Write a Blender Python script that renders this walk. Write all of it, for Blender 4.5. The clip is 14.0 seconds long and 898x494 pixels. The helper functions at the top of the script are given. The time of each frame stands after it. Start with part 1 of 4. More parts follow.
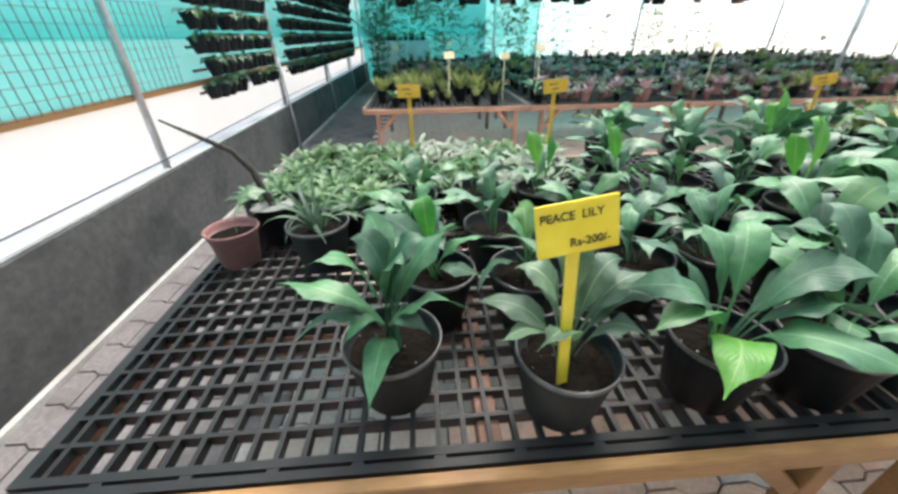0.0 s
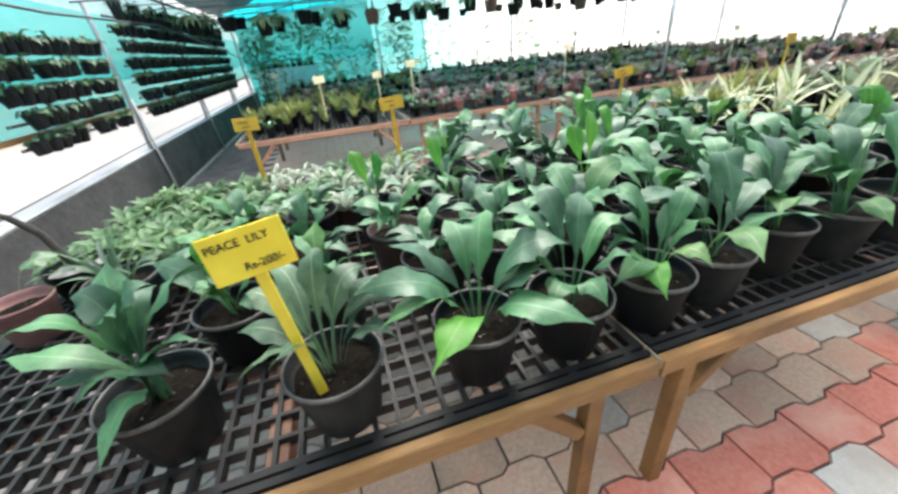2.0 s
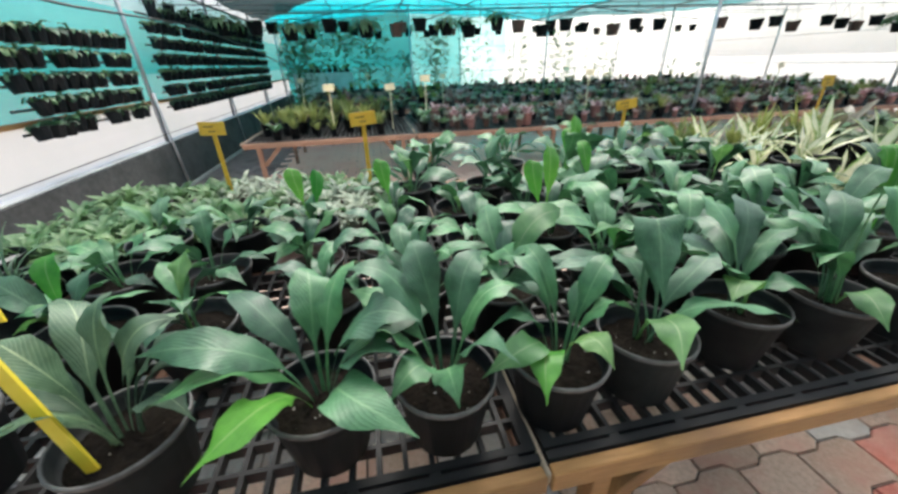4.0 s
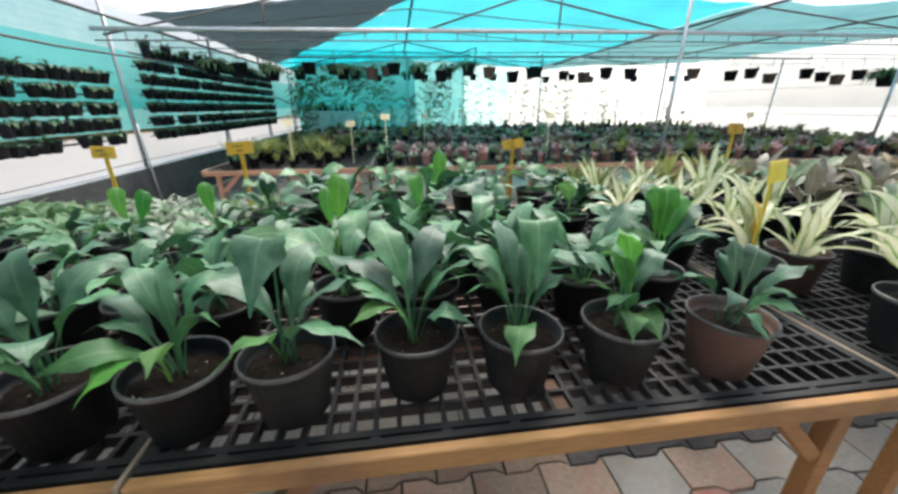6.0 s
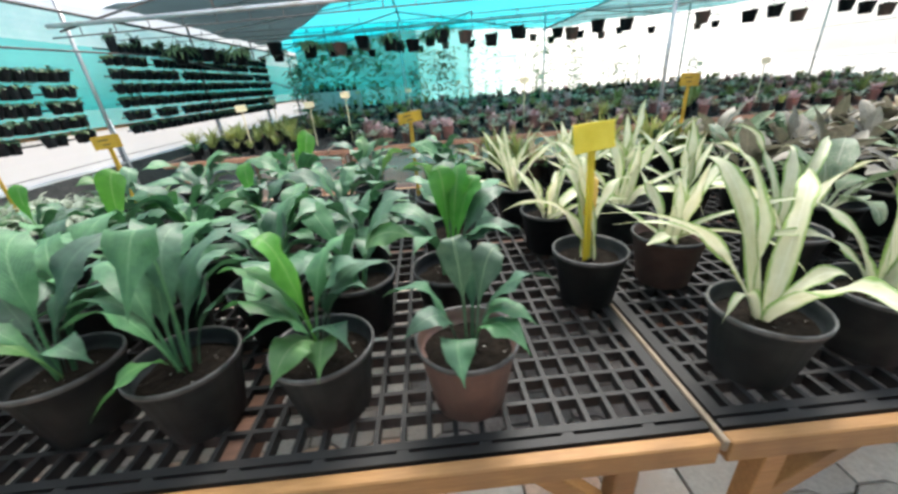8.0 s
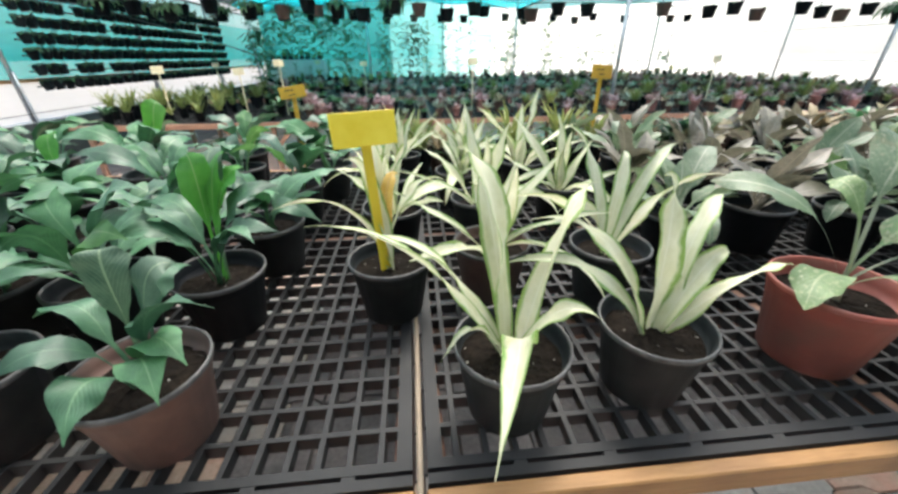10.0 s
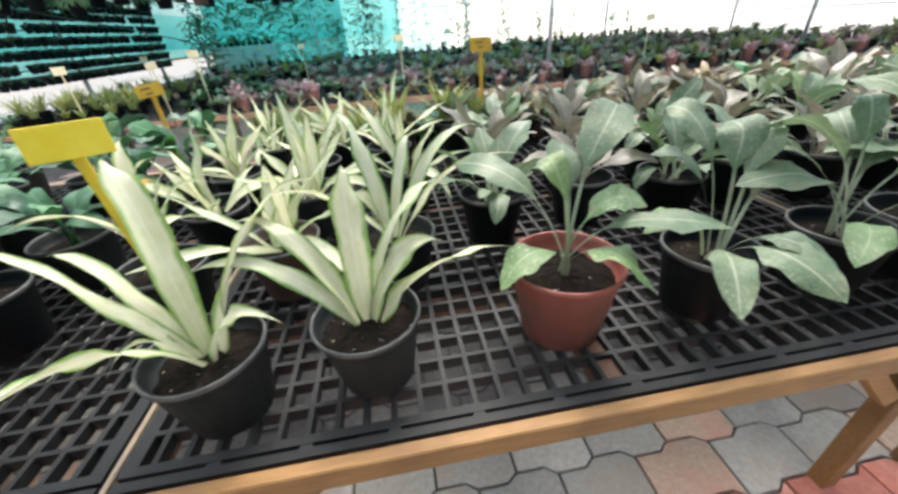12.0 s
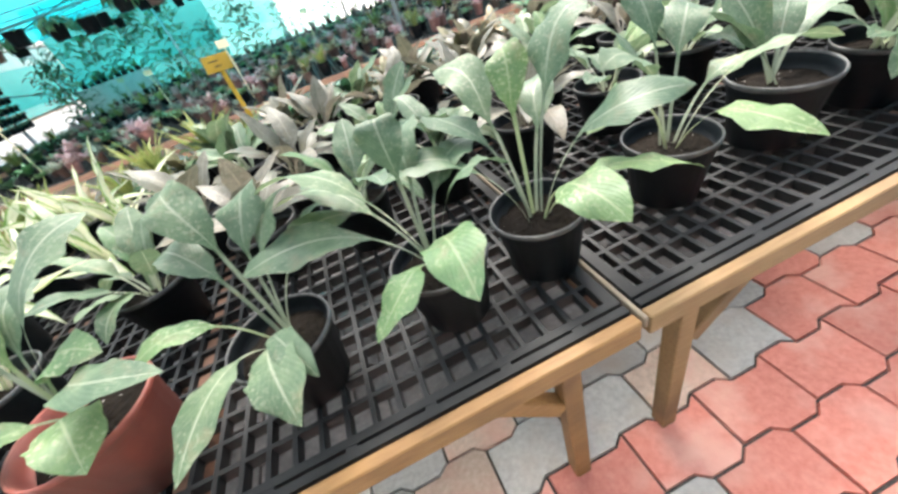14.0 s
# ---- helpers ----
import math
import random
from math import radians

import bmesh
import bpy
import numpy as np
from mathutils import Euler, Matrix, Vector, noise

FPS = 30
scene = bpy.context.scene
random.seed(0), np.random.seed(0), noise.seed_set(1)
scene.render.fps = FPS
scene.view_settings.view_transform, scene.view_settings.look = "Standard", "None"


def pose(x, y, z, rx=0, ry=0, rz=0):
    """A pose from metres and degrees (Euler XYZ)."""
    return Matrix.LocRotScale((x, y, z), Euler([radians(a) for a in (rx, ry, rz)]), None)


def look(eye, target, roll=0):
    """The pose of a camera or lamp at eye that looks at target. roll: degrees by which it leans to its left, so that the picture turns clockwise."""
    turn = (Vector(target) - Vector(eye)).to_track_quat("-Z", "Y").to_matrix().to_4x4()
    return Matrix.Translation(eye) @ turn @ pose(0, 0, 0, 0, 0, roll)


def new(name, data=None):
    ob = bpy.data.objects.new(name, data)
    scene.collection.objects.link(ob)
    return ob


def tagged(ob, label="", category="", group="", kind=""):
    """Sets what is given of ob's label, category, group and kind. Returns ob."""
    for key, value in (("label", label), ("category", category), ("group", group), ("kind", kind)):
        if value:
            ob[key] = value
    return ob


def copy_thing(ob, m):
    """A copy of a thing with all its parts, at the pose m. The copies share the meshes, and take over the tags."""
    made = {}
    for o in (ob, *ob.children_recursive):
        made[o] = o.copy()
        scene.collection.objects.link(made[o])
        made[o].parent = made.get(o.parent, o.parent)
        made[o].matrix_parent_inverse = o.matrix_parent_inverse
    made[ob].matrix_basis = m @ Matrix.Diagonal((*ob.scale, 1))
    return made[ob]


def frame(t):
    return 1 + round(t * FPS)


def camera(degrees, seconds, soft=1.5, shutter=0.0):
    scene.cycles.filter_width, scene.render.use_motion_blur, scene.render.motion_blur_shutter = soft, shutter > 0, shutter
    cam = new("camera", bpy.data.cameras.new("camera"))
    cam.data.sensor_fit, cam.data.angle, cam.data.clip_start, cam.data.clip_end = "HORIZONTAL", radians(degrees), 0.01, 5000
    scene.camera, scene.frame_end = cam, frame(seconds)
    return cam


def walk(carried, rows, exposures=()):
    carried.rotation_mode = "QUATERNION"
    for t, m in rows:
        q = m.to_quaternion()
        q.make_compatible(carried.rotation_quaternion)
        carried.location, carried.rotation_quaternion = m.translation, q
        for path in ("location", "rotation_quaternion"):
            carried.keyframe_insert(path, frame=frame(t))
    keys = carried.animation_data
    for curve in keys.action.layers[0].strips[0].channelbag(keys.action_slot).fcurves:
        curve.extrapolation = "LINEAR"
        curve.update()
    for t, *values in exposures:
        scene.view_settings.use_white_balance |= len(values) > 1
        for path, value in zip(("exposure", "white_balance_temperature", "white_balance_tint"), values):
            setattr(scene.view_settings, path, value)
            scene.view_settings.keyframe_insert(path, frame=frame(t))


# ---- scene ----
cam = camera(101.8, 14.0, soft=2.8, shutter=0.3)
PATH = [
    (0, (2.402, -0.277, 1.426), (2.52, 1.446, 0.418), -0.8),
    (0.5, (2.472, -0.28, 1.43), (2.696, 1.458, 0.467), -2.5),
    (1, (2.571, -0.3, 1.43), (2.809, 1.314, 0.273), -2.8),
    (1.5, (2.674, -0.336, 1.444), (3.008, 1.348, 0.419), -4.3),
    (2, (2.796, -0.397, 1.437), (3.251, 1.294, 0.471), -5.7),
    (2.5, (2.918, -0.352, 1.447), (3.399, 1.298, 0.425), -7.2),
    (3, (2.991, -0.315, 1.476), (3.591, 1.395, 0.63), 1.2),
    (3.2, (3.007, -0.303, 1.471), (3.549, 1.391, 0.555), 0.4),
    (5.5, (3.834, -0.389, 1.378), (3.943, 1.458, 0.618), 2.0),
    (6, (4.046, -0.493, 1.396), (4.297, 1.357, 0.678), -0.1),
    (6.5, (4.21, -0.422, 1.368), (4.471, 1.417, 0.626), -0.6),
    (7, (4.375, -0.338, 1.373), (4.588, 1.474, 0.554), -0.4),
    (7.5, (4.602, -0.33, 1.361), (4.714, 1.483, 0.524), -1.1),
    (8, (4.895, -0.347, 1.349), (4.953, 1.471, 0.517), -4.6),
    (8.5, (5.044, -0.329, 1.337), (5.231, 1.49, 0.525), -3.1),
    (9, (5.23, -0.265, 1.349), (5.5, 1.503, 0.454), -1.6),
    (11.3, (5.706, -0.23, 1.296), (5.716, 1.527, 0.341), 1.1),
    (11.5, (5.799, -0.27, 1.306), (5.9, 1.475, 0.333), 0.3),
    (12, (5.991, -0.288, 1.339), (6.197, 1.413, 0.308), -4.5),
    (12.5, (6.224, -0.215, 1.341), (6.591, 1.488, 0.358), -4.4),
    (13, (6.43, -0.186, 1.344), (6.788, 1.315, 0.071), -12.6),
    (13.5, (6.765, -0.276, 1.371), (7.103, 1.247, 0.119), -13.7),
    (14, (6.98, -0.265, 1.337), (7.219, 1.31, 0.128), -20.2),
]
walk(cam, [(t, look(eye, target, roll)) for t, eye, target, roll in PATH], exposures=[(0, 1.36), (0.5, 1.3), (1, 1.62), (1.5, 1.52), (2, 1.47), (2.5, 1.55), (3, 1.2), (5.5, 1.0), (6.5, 1.1), (7.5, 1.22), (9, 1.28), (11.5, 1.3), (12.5, 1.3), (13, 1.58), (14, 1.78)])

# ---- daylight ----
SUN_UP, SUN_ROUND = 58, 20
world = bpy.data.worlds.new("hazy_sky")
scene.world = world
world.use_nodes = True
wn = world.node_tree.nodes
sky = wn.new("ShaderNodeTexSky")
sky.sky_type = "NISHITA"
sky.sun_disc = False
sky.sun_elevation, sky.sun_rotation = radians(SUN_UP), radians(SUN_ROUND)
sky.air_density, sky.dust_density = 1.0, 4.0
world.node_tree.links.new(sky.outputs[0], wn["Background"].inputs[0])
wn["Background"].inputs[1].default_value = 0.15
sun_data = bpy.data.lights.new("sun", "SUN")
sun_data.energy, sun_data.angle, sun_data.color = 3.2, radians(24), (1.0, 0.96, 0.9)
sun = new("sun", sun_data)
sr, se = radians(SUN_ROUND), radians(SUN_UP)
sun_way = Vector((math.sin(sr) * math.cos(se), math.cos(sr) * math.cos(se), math.sin(se)))
sun.matrix_world = look(sun_way * 40, (0, 0, 0))

# ---- materials ----
def node_kit(name):
    m = bpy.data.materials.new(name)
    m.use_nodes = True
    nt = m.node_tree
    return m, nt.nodes, nt.links, nt.nodes["Principled BSDF"]


def math_node(N, L, op, a, b=None, c=None):
    n = N.new("ShaderNodeMath")
    n.operation = op
    for i, v in enumerate((a, b, c)):
        if v is None:
            continue
        if isinstance(v, (int, float)):
            n.inputs[i].default_value = v
        else:
            L.new(v, n.inputs[i])
    return n.outputs[0]


def blend(N, L, fac, a, b, mode="MIX"):
    n = N.new("ShaderNodeMix")
    n.data_type, n.blend_type = "RGBA", mode
    for sock, v in ((n.inputs[0], fac), (n.inputs[6], a), (n.inputs[7], b)):
        if isinstance(v, (int, float)):
            sock.default_value = v
        elif isinstance(v, tuple):
            sock.default_value = (*v, 1) if len(v) == 3 else v
        else:
            L.new(v, sock)
    return n.outputs[2]


def noise_node(N, L, coord, scale, detail=4.0, rough=0.6):
    n = N.new("ShaderNodeTexNoise")
    n.inputs["Scale"].default_value, n.inputs["Detail"].default_value, n.inputs["Roughness"].default_value = scale, detail, rough
    L.new(coord, n.inputs["Vector"])
    return n.outputs["Fac"]


def steps(N, L, value, lo, hi):
    n = N.new("ShaderNodeMapRange")
    L.new(value, n.inputs[0])
    n.inputs[1].default_value, n.inputs[2].default_value = lo, hi
    return n.outputs[0]


def surface(name, c1, c2, stain, scale=30.0, rough=0.6, bump=0.2, metal=0.0, vary=0.25, stretch=(1, 1, 1), big=3.0, dist=0.004, specks=None, gloss=0.5):
    """Two tones of grain, a stain at a larger scale, fine relief and a shift from piece to piece."""
    m, N, L, p = node_kit(name)
    tc = N.new("ShaderNodeTexCoord")
    mp = N.new("ShaderNodeMapping")
    mp.inputs["Scale"].default_value = stretch
    info = N.new("ShaderNodeObjectInfo")
    shift = N.new("ShaderNodeVectorMath")
    shift.operation = "ADD"
    L.new(tc.outputs["Object"], shift.inputs[0])
    ten = N.new("ShaderNodeVectorMath")
    ten.operation = "SCALE"
    ten.inputs[3].default_value = 17.0
    comb = N.new("ShaderNodeCombineXYZ")
    for i in range(3):
        L.new(info.outputs["Random"], comb.inputs[i])
    L.new(comb.outputs[0], ten.inputs[0])
    L.new(ten.outputs[0], shift.inputs[1])
    L.new(shift.outputs[0], mp.inputs[0])
    fine = noise_node(N, L, mp.outputs[0], scale, 6)
    wide = noise_node(N, L, shift.outputs[0], big, 3)
    col = blend(N, L, steps(N, L, fine, 0.3, 0.7), c1, c2)
    col = blend(N, L, steps(N, L, wide, 0.48, 0.72), col, stain)
    if specks:
        vo = N.new("ShaderNodeTexVoronoi")
        vo.inputs["Scale"].default_value = 95.0
        L.new(shift.outputs[0], vo.inputs["Vector"])
        few = noise_node(N, L, shift.outputs[0], 60.0, 1)
        dot = math_node(N, L, "MULTIPLY", math_node(N, L, "LESS_THAN", vo.outputs["Distance"], 0.22), math_node(N, L, "GREATER_THAN", few, 0.65))
        col = blend(N, L, dot, col, specks)
    hsv = N.new("ShaderNodeHueSaturation")
    L.new(col, hsv.inputs["Color"])
    L.new(math_node(N, L, "MULTIPLY_ADD", info.outputs["Random"], vary * 2, 1 - vary), hsv.inputs["Value"])
    L.new(hsv.outputs[0], p.inputs["Base Color"])
    p.inputs["Metallic"].default_value = metal
    p.inputs["Specular IOR Level"].default_value = gloss
    L.new(math_node(N, L, "MULTIPLY_ADD", wide, 0.3, rough - 0.15), p.inputs["Roughness"])
    b = N.new("ShaderNodeBump")
    b.inputs["Strength"].default_value, b.inputs["Distance"].default_value = bump, dist
    L.new(fine, b.inputs["Height"])
    L.new(b.outputs[0], p.inputs["Normal"])
    return m


def leaf_surface(name, dark, light, rib, vein=0.1, spots=None, edge=None, rough=0.38, glow=0.3, vary=0.25, sheen=0.5, stem=0.0):
    """A leaf blade: midrib and side veins along its own length, mottling, gloss and light coming through."""
    m, N, L, p = node_kit(name)
    uv = N.new("ShaderNodeTexCoord")
    sep = N.new("ShaderNodeSeparateXYZ")
    L.new(uv.outputs["UV"], sep.inputs[0])
    info = N.new("ShaderNodeObjectInfo")
    side = math_node(N, L, "ABSOLUTE", math_node(N, L, "SUBTRACT", sep.outputs[0], 0.5))
    mott = noise_node(N, L, uv.outputs["Object"], 28.0, 4)
    wide = noise_node(N, L, uv.outputs["Object"], 7.0, 2)
    col = blend(N, L, steps(N, L, mott, 0.3, 0.7), dark, light)
    wave = math_node(N, L, "SINE", math_node(N, L, "MULTIPLY", math_node(N, L, "MULTIPLY_ADD", side, -0.55, math_node(N, L, "MULTIPLY_ADD", wide, 0.12, sep.outputs[1])), 115.0))
    col = blend(N, L, math_node(N, L, "MULTIPLY", steps(N, L, wave, 0.5, 1.0), vein), col, rib)
    if edge:
        streak = math_node(N, L, "MULTIPLY_ADD", mott, 0.35, side)
        col = blend(N, L, steps(N, L, streak, 0.50, 0.62), col, edge)
    if spots:
        v = noise_node(N, L, uv.outputs["Object"], 125.0, 2)
        col = blend(N, L, math_node(N, L, "MULTIPLY", math_node(N, L, "MULTIPLY", steps(N, L, v, 0.54, 0.64), steps(N, L, wide, 0.35, 0.55)), 0.65), col, spots)
        patch = noise_node(N, L, uv.outputs["Object"], 16.0, 3)
        col = blend(N, L, math_node(N, L, "MULTIPLY", steps(N, L, patch, 0.56, 0.70), 0.5), col, (0.23, 0.20, 0.11))
    col = blend(N, L, steps(N, L, side, 0.035, 0.012), col, rib)
    if stem:
        col = blend(N, L, steps(N, L, sep.outputs[1], stem + 0.03, stem - 0.03), col, rib)
    hsv = N.new("ShaderNodeHueSaturation")
    L.new(col, hsv.inputs["Color"])
    L.new(math_node(N, L, "MULTIPLY_ADD", info.outputs["Random"], vary * 2, 1 - vary), hsv.inputs["Value"])
    L.new(math_node(N, L, "MULTIPLY_ADD", info.outputs["Random"], -0.045, 0.515), hsv.inputs["Hue"])
    L.new(hsv.outputs[0], p.inputs["Base Color"])
    L.new(math_node(N, L, "MULTIPLY_ADD", wide, 0.3, rough - 0.12), p.inputs["Roughness"])
    b = N.new("ShaderNodeBump")
    b.inputs["Strength"].default_value, b.inputs["Distance"].default_value = 0.5, 0.004
    L.new(math_node(N, L, "MULTIPLY_ADD", wave, 0.07, mott), b.inputs["Height"])
    L.new(b.outputs[0], p.inputs["Normal"])
    p.inputs["Specular IOR Level"].default_value = sheen
    tr = N.new("ShaderNodeBsdfTranslucent")
    L.new(hsv.outputs[0], tr.inputs[0])
    mx = N.new("ShaderNodeMixShader")
    mx.inputs[0].default_value = glow
    L.new(p.outputs[0], mx.inputs[1])
    L.new(tr.outputs[0], mx.inputs[2])
    L.new(mx.outputs[0], N["Material Output"].inputs[0])
    return m


def net_surface(name, c1, c2, clear, through_light, scale=(60, 60, 60)):
    """Woven shade cloth: part open, part cloth that lets light through."""
    m, N, L, p = node_kit(name)
    tc = N.new("ShaderNodeTexCoord")
    wide = noise_node(N, L, tc.outputs["Object"], 0.7, 4)
    mp = N.new("ShaderNodeMapping")
    mp.inputs["Scale"].default_value = scale
    L.new(tc.outputs["Object"], mp.inputs[0])
    fine = noise_node(N, L, mp.outputs[0], 1.0, 2)
    col = blend(N, L, steps(N, L, math_node(N, L, "MULTIPLY_ADD", fine, 0.3, wide), 0.4, 0.9), c1, c2)
    L.new(col, p.inputs["Base Color"])
    p.inputs["Roughness"].default_value = 0.7
    tl = N.new("ShaderNodeBsdfTranslucent")
    L.new(col, tl.inputs[0])
    a = N.new("ShaderNodeMixShader")
    a.inputs[0].default_value = through_light
    L.new(p.outputs[0], a.inputs[1])
    L.new(tl.outputs[0], a.inputs[2])
    op = N.new("ShaderNodeBsdfTransparent")
    b = N.new("ShaderNodeMixShader")
    b.inputs[0].default_value = clear
    L.new(a.outputs[0], b.inputs[1])
    L.new(op.outputs[0], b.inputs[2])
    L.new(b.outputs[0], N["Material Output"].inputs[0])
    return m


M_LILY = leaf_surface("lily_leaf", (0.024, 0.096, 0.046), (0.068, 0.195, 0.092), (0.11, 0.24, 0.12), vein=0.05, rough=0.46, vary=0.42, sheen=0.75, glow=0.16)
M_LILY_YOUNG = leaf_surface("young_lily_leaf", (0.05, 0.24, 0.03), (0.10, 0.36, 0.05), (0.2, 0.38, 0.12), glow=0.45)
M_LILY_MID = leaf_surface("light_lily_leaf", (0.035, 0.15, 0.035), (0.085, 0.25, 0.065), (0.16, 0.30, 0.12), vein=0.08, rough=0.5, glow=0.35, sheen=0.9)
M_LILY_GREY = leaf_surface("mottled_lily_leaf", (0.03, 0.088, 0.045), (0.11, 0.20, 0.115), (0.25, 0.36, 0.2), vein=0.25, rough=0.5, sheen=0.9)
M_CREAM = leaf_surface("cream_striped_leaf", (0.60, 0.61, 0.38), (0.75, 0.75, 0.57), (0.76, 0.76, 0.6), vein=0.0, edge=(0.22, 0.36, 0.09), glow=0.35, vary=0.18)
M_YELLOW = leaf_surface("yellowed_leaf", (0.50, 0.38, 0.05), (0.60, 0.50, 0.12), (0.6, 0.5, 0.2), vein=0.1)
M_SPOT = leaf_surface("spotted_leaf", (0.062, 0.128, 0.058), (0.15, 0.225, 0.118), (0.32, 0.36, 0.25), spots=(0.30, 0.33, 0.22), rough=0.5, sheen=0.8, stem=0.36)
M_SPOT_PALE = leaf_surface("pale_spotted_leaf", (0.075, 0.17, 0.055), (0.15, 0.26, 0.09), (0.27, 0.34, 0.18), spots=(0.42, 0.46, 0.28), rough=0.5, sheen=0.8, stem=0.38)
M_BROWN = leaf_surface("brownish_leaf", (0.10, 0.10, 0.065), (0.21, 0.19, 0.135), (0.28, 0.25, 0.18), rough=0.45, spots=(0.30, 0.28, 0.22), sheen=0.8)
M_DRY = leaf_surface("dry_olive_leaf", (0.20, 0.18, 0.09), (0.38, 0.34, 0.20), (0.42, 0.36, 0.24), rough=0.5)
M_SEED = leaf_surface("seedling_leaf", (0.055, 0.15, 0.055), (0.14, 0.27, 0.115), (0.25, 0.35, 0.18), vein=0.1)
M_SILVER = leaf_surface("silver_leaf", (0.22, 0.29, 0.21), (0.47, 0.52, 0.42), (0.52, 0.56, 0.46), vein=0.1, rough=0.55)
M_GRASSY = leaf_surface("yellow_green_leaf", (0.13, 0.19, 0.05), (0.27, 0.32, 0.10), (0.35, 0.4, 0.15), vein=0.0, rough=0.5)
M_PINK = leaf_surface("pinkish_leaf", (0.40, 0.22, 0.22), (0.66, 0.50, 0.47), (0.55, 0.42, 0.38), vein=0.0, rough=0.5)
M_POT = surface("black_pot_plastic", (0.004, 0.0055, 0.007), (0.008, 0.010, 0.012), (0.014, 0.016, 0.018), 40, 0.5, 0.08, vary=0.3, gloss=0.14)
M_POT_WORN = surface("dusty_pot_plastic", (0.011, 0.014, 0.0155), (0.021, 0.025, 0.026), (0.046, 0.046, 0.045), 25, 0.6, 0.1, vary=0.3, big=6, gloss=0.18)
M_POT_BROWN = surface("brown_pot_plastic", (0.10, 0.055, 0.045), (0.14, 0.08, 0.062), (0.09, 0.075, 0.065), 25, 0.6, 0.1, big=6)
M_POT_RED = surface("terracotta_pot_plastic", (0.24, 0.06, 0.045), (0.32, 0.085, 0.06), (0.20, 0.09, 0.07), 25, 0.5, 0.1, vary=0.12, big=7)
M_POT_ROSE = surface("faded_rose_pot_plastic", (0.25, 0.115, 0.105), (0.34, 0.17, 0.155), (0.20, 0.11, 0.10), 25, 0.6, 0.1, vary=0.1, big=7)
M_RIM = surface("scuffed_rim_plastic", (0.05, 0.05, 0.05), (0.11, 0.108, 0.104), (0.03, 0.03, 0.03), 45, 0.45, 0.1, vary=0.4, big=9)
M_SOIL = surface("potting_soil", (0.006, 0.005, 0.004), (0.024, 0.018, 0.013), (0.010, 0.008, 0.0065), 90, 0.95, 1.0, dist=0.012, specks=(0.5, 0.48, 0.44), gloss=0.1)
M_GRAVEL = surface("gravel_mulch", (0.16, 0.16, 0.15), (0.42, 0.41, 0.39), (0.25, 0.25, 0.24), 60, 0.9, 0.6, dist=0.01)
M_TRAY = surface("black_tray_plastic", (0.004, 0.005, 0.006), (0.008, 0.009, 0.010), (0.030, 0.029, 0.028), 22, 0.6, 0.1, vary=0.05, big=2.2, gloss=0.42)
M_WOOD = surface("bench_timber", (0.29, 0.145, 0.048), (0.41, 0.22, 0.08), (0.19, 0.10, 0.045), 14, 0.6, 0.25, stretch=(1.0, 8, 8), vary=0.12)
M_WOOD_DULL = surface("duller_bench_timber", (0.24, 0.14, 0.058), (0.33, 0.20, 0.09), (0.16, 0.095, 0.048), 14, 0.65, 0.25, stretch=(1.0, 8, 8), vary=0.12)
M_WOOD_OLD = surface("weathered_bench_timber", (0.24, 0.135, 0.085), (0.36, 0.21, 0.14), (0.20, 0.12, 0.09), 14, 0.7, 0.25, stretch=(1.0, 8, 8), vary=0.15)
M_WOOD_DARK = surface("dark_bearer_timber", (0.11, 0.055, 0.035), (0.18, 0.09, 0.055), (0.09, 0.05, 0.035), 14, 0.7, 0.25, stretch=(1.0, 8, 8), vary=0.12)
M_LIP = surface("greyed_edge_timber", (0.25, 0.19, 0.13), (0.36, 0.29, 0.21), (0.20, 0.15, 0.11), 14, 0.7, 0.25, stretch=(8, 1.0, 8), vary=0.12)
M_DARK_PAVER = surface("dark_grey_paver", (0.145, 0.130, 0.132), (0.235, 0.215, 0.212), (0.11, 0.098, 0.098), 55, 0.8, 0.5, vary=0.2, big=4)
M_BEIGE_PAVER = surface("sandy_beige_paver", (0.55, 0.39, 0.29), (0.74, 0.56, 0.45), (0.68, 0.38, 0.29), 55, 0.88, 0.5, vary=0.22, big=4)
M_PALE_PAVER = surface("pale_paver", (0.62, 0.58, 0.53), (0.74, 0.70, 0.65), (0.60, 0.50, 0.43), 55, 0.88, 0.5, vary=0.08, big=4)
M_RED_PAVER = surface("red_paver", (0.60, 0.19, 0.14), (0.72, 0.28, 0.215), (0.73, 0.40, 0.32), 55, 0.85, 0.5, vary=0.12, big=4)
M_GREY_PAVER = surface("grey_paver", (0.42, 0.39, 0.36), (0.58, 0.55, 0.51), (0.50, 0.42, 0.36), 55, 0.88, 0.5, vary=0.22, big=4)
M_PINK_PAVER = surface("brightened_pink_paver", (0.74, 0.53, 0.44), (0.84, 0.64, 0.54), (0.74, 0.48, 0.40), 55, 0.9, 0.5, vary=0.15, big=2)
M_JOINT = surface("joint_sand", (0.05, 0.045, 0.04), (0.10, 0.085, 0.07), (0.07, 0.06, 0.05), 80, 0.95, 0.5)
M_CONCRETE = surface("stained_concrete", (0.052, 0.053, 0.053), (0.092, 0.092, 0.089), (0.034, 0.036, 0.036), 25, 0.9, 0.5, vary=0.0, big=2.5)
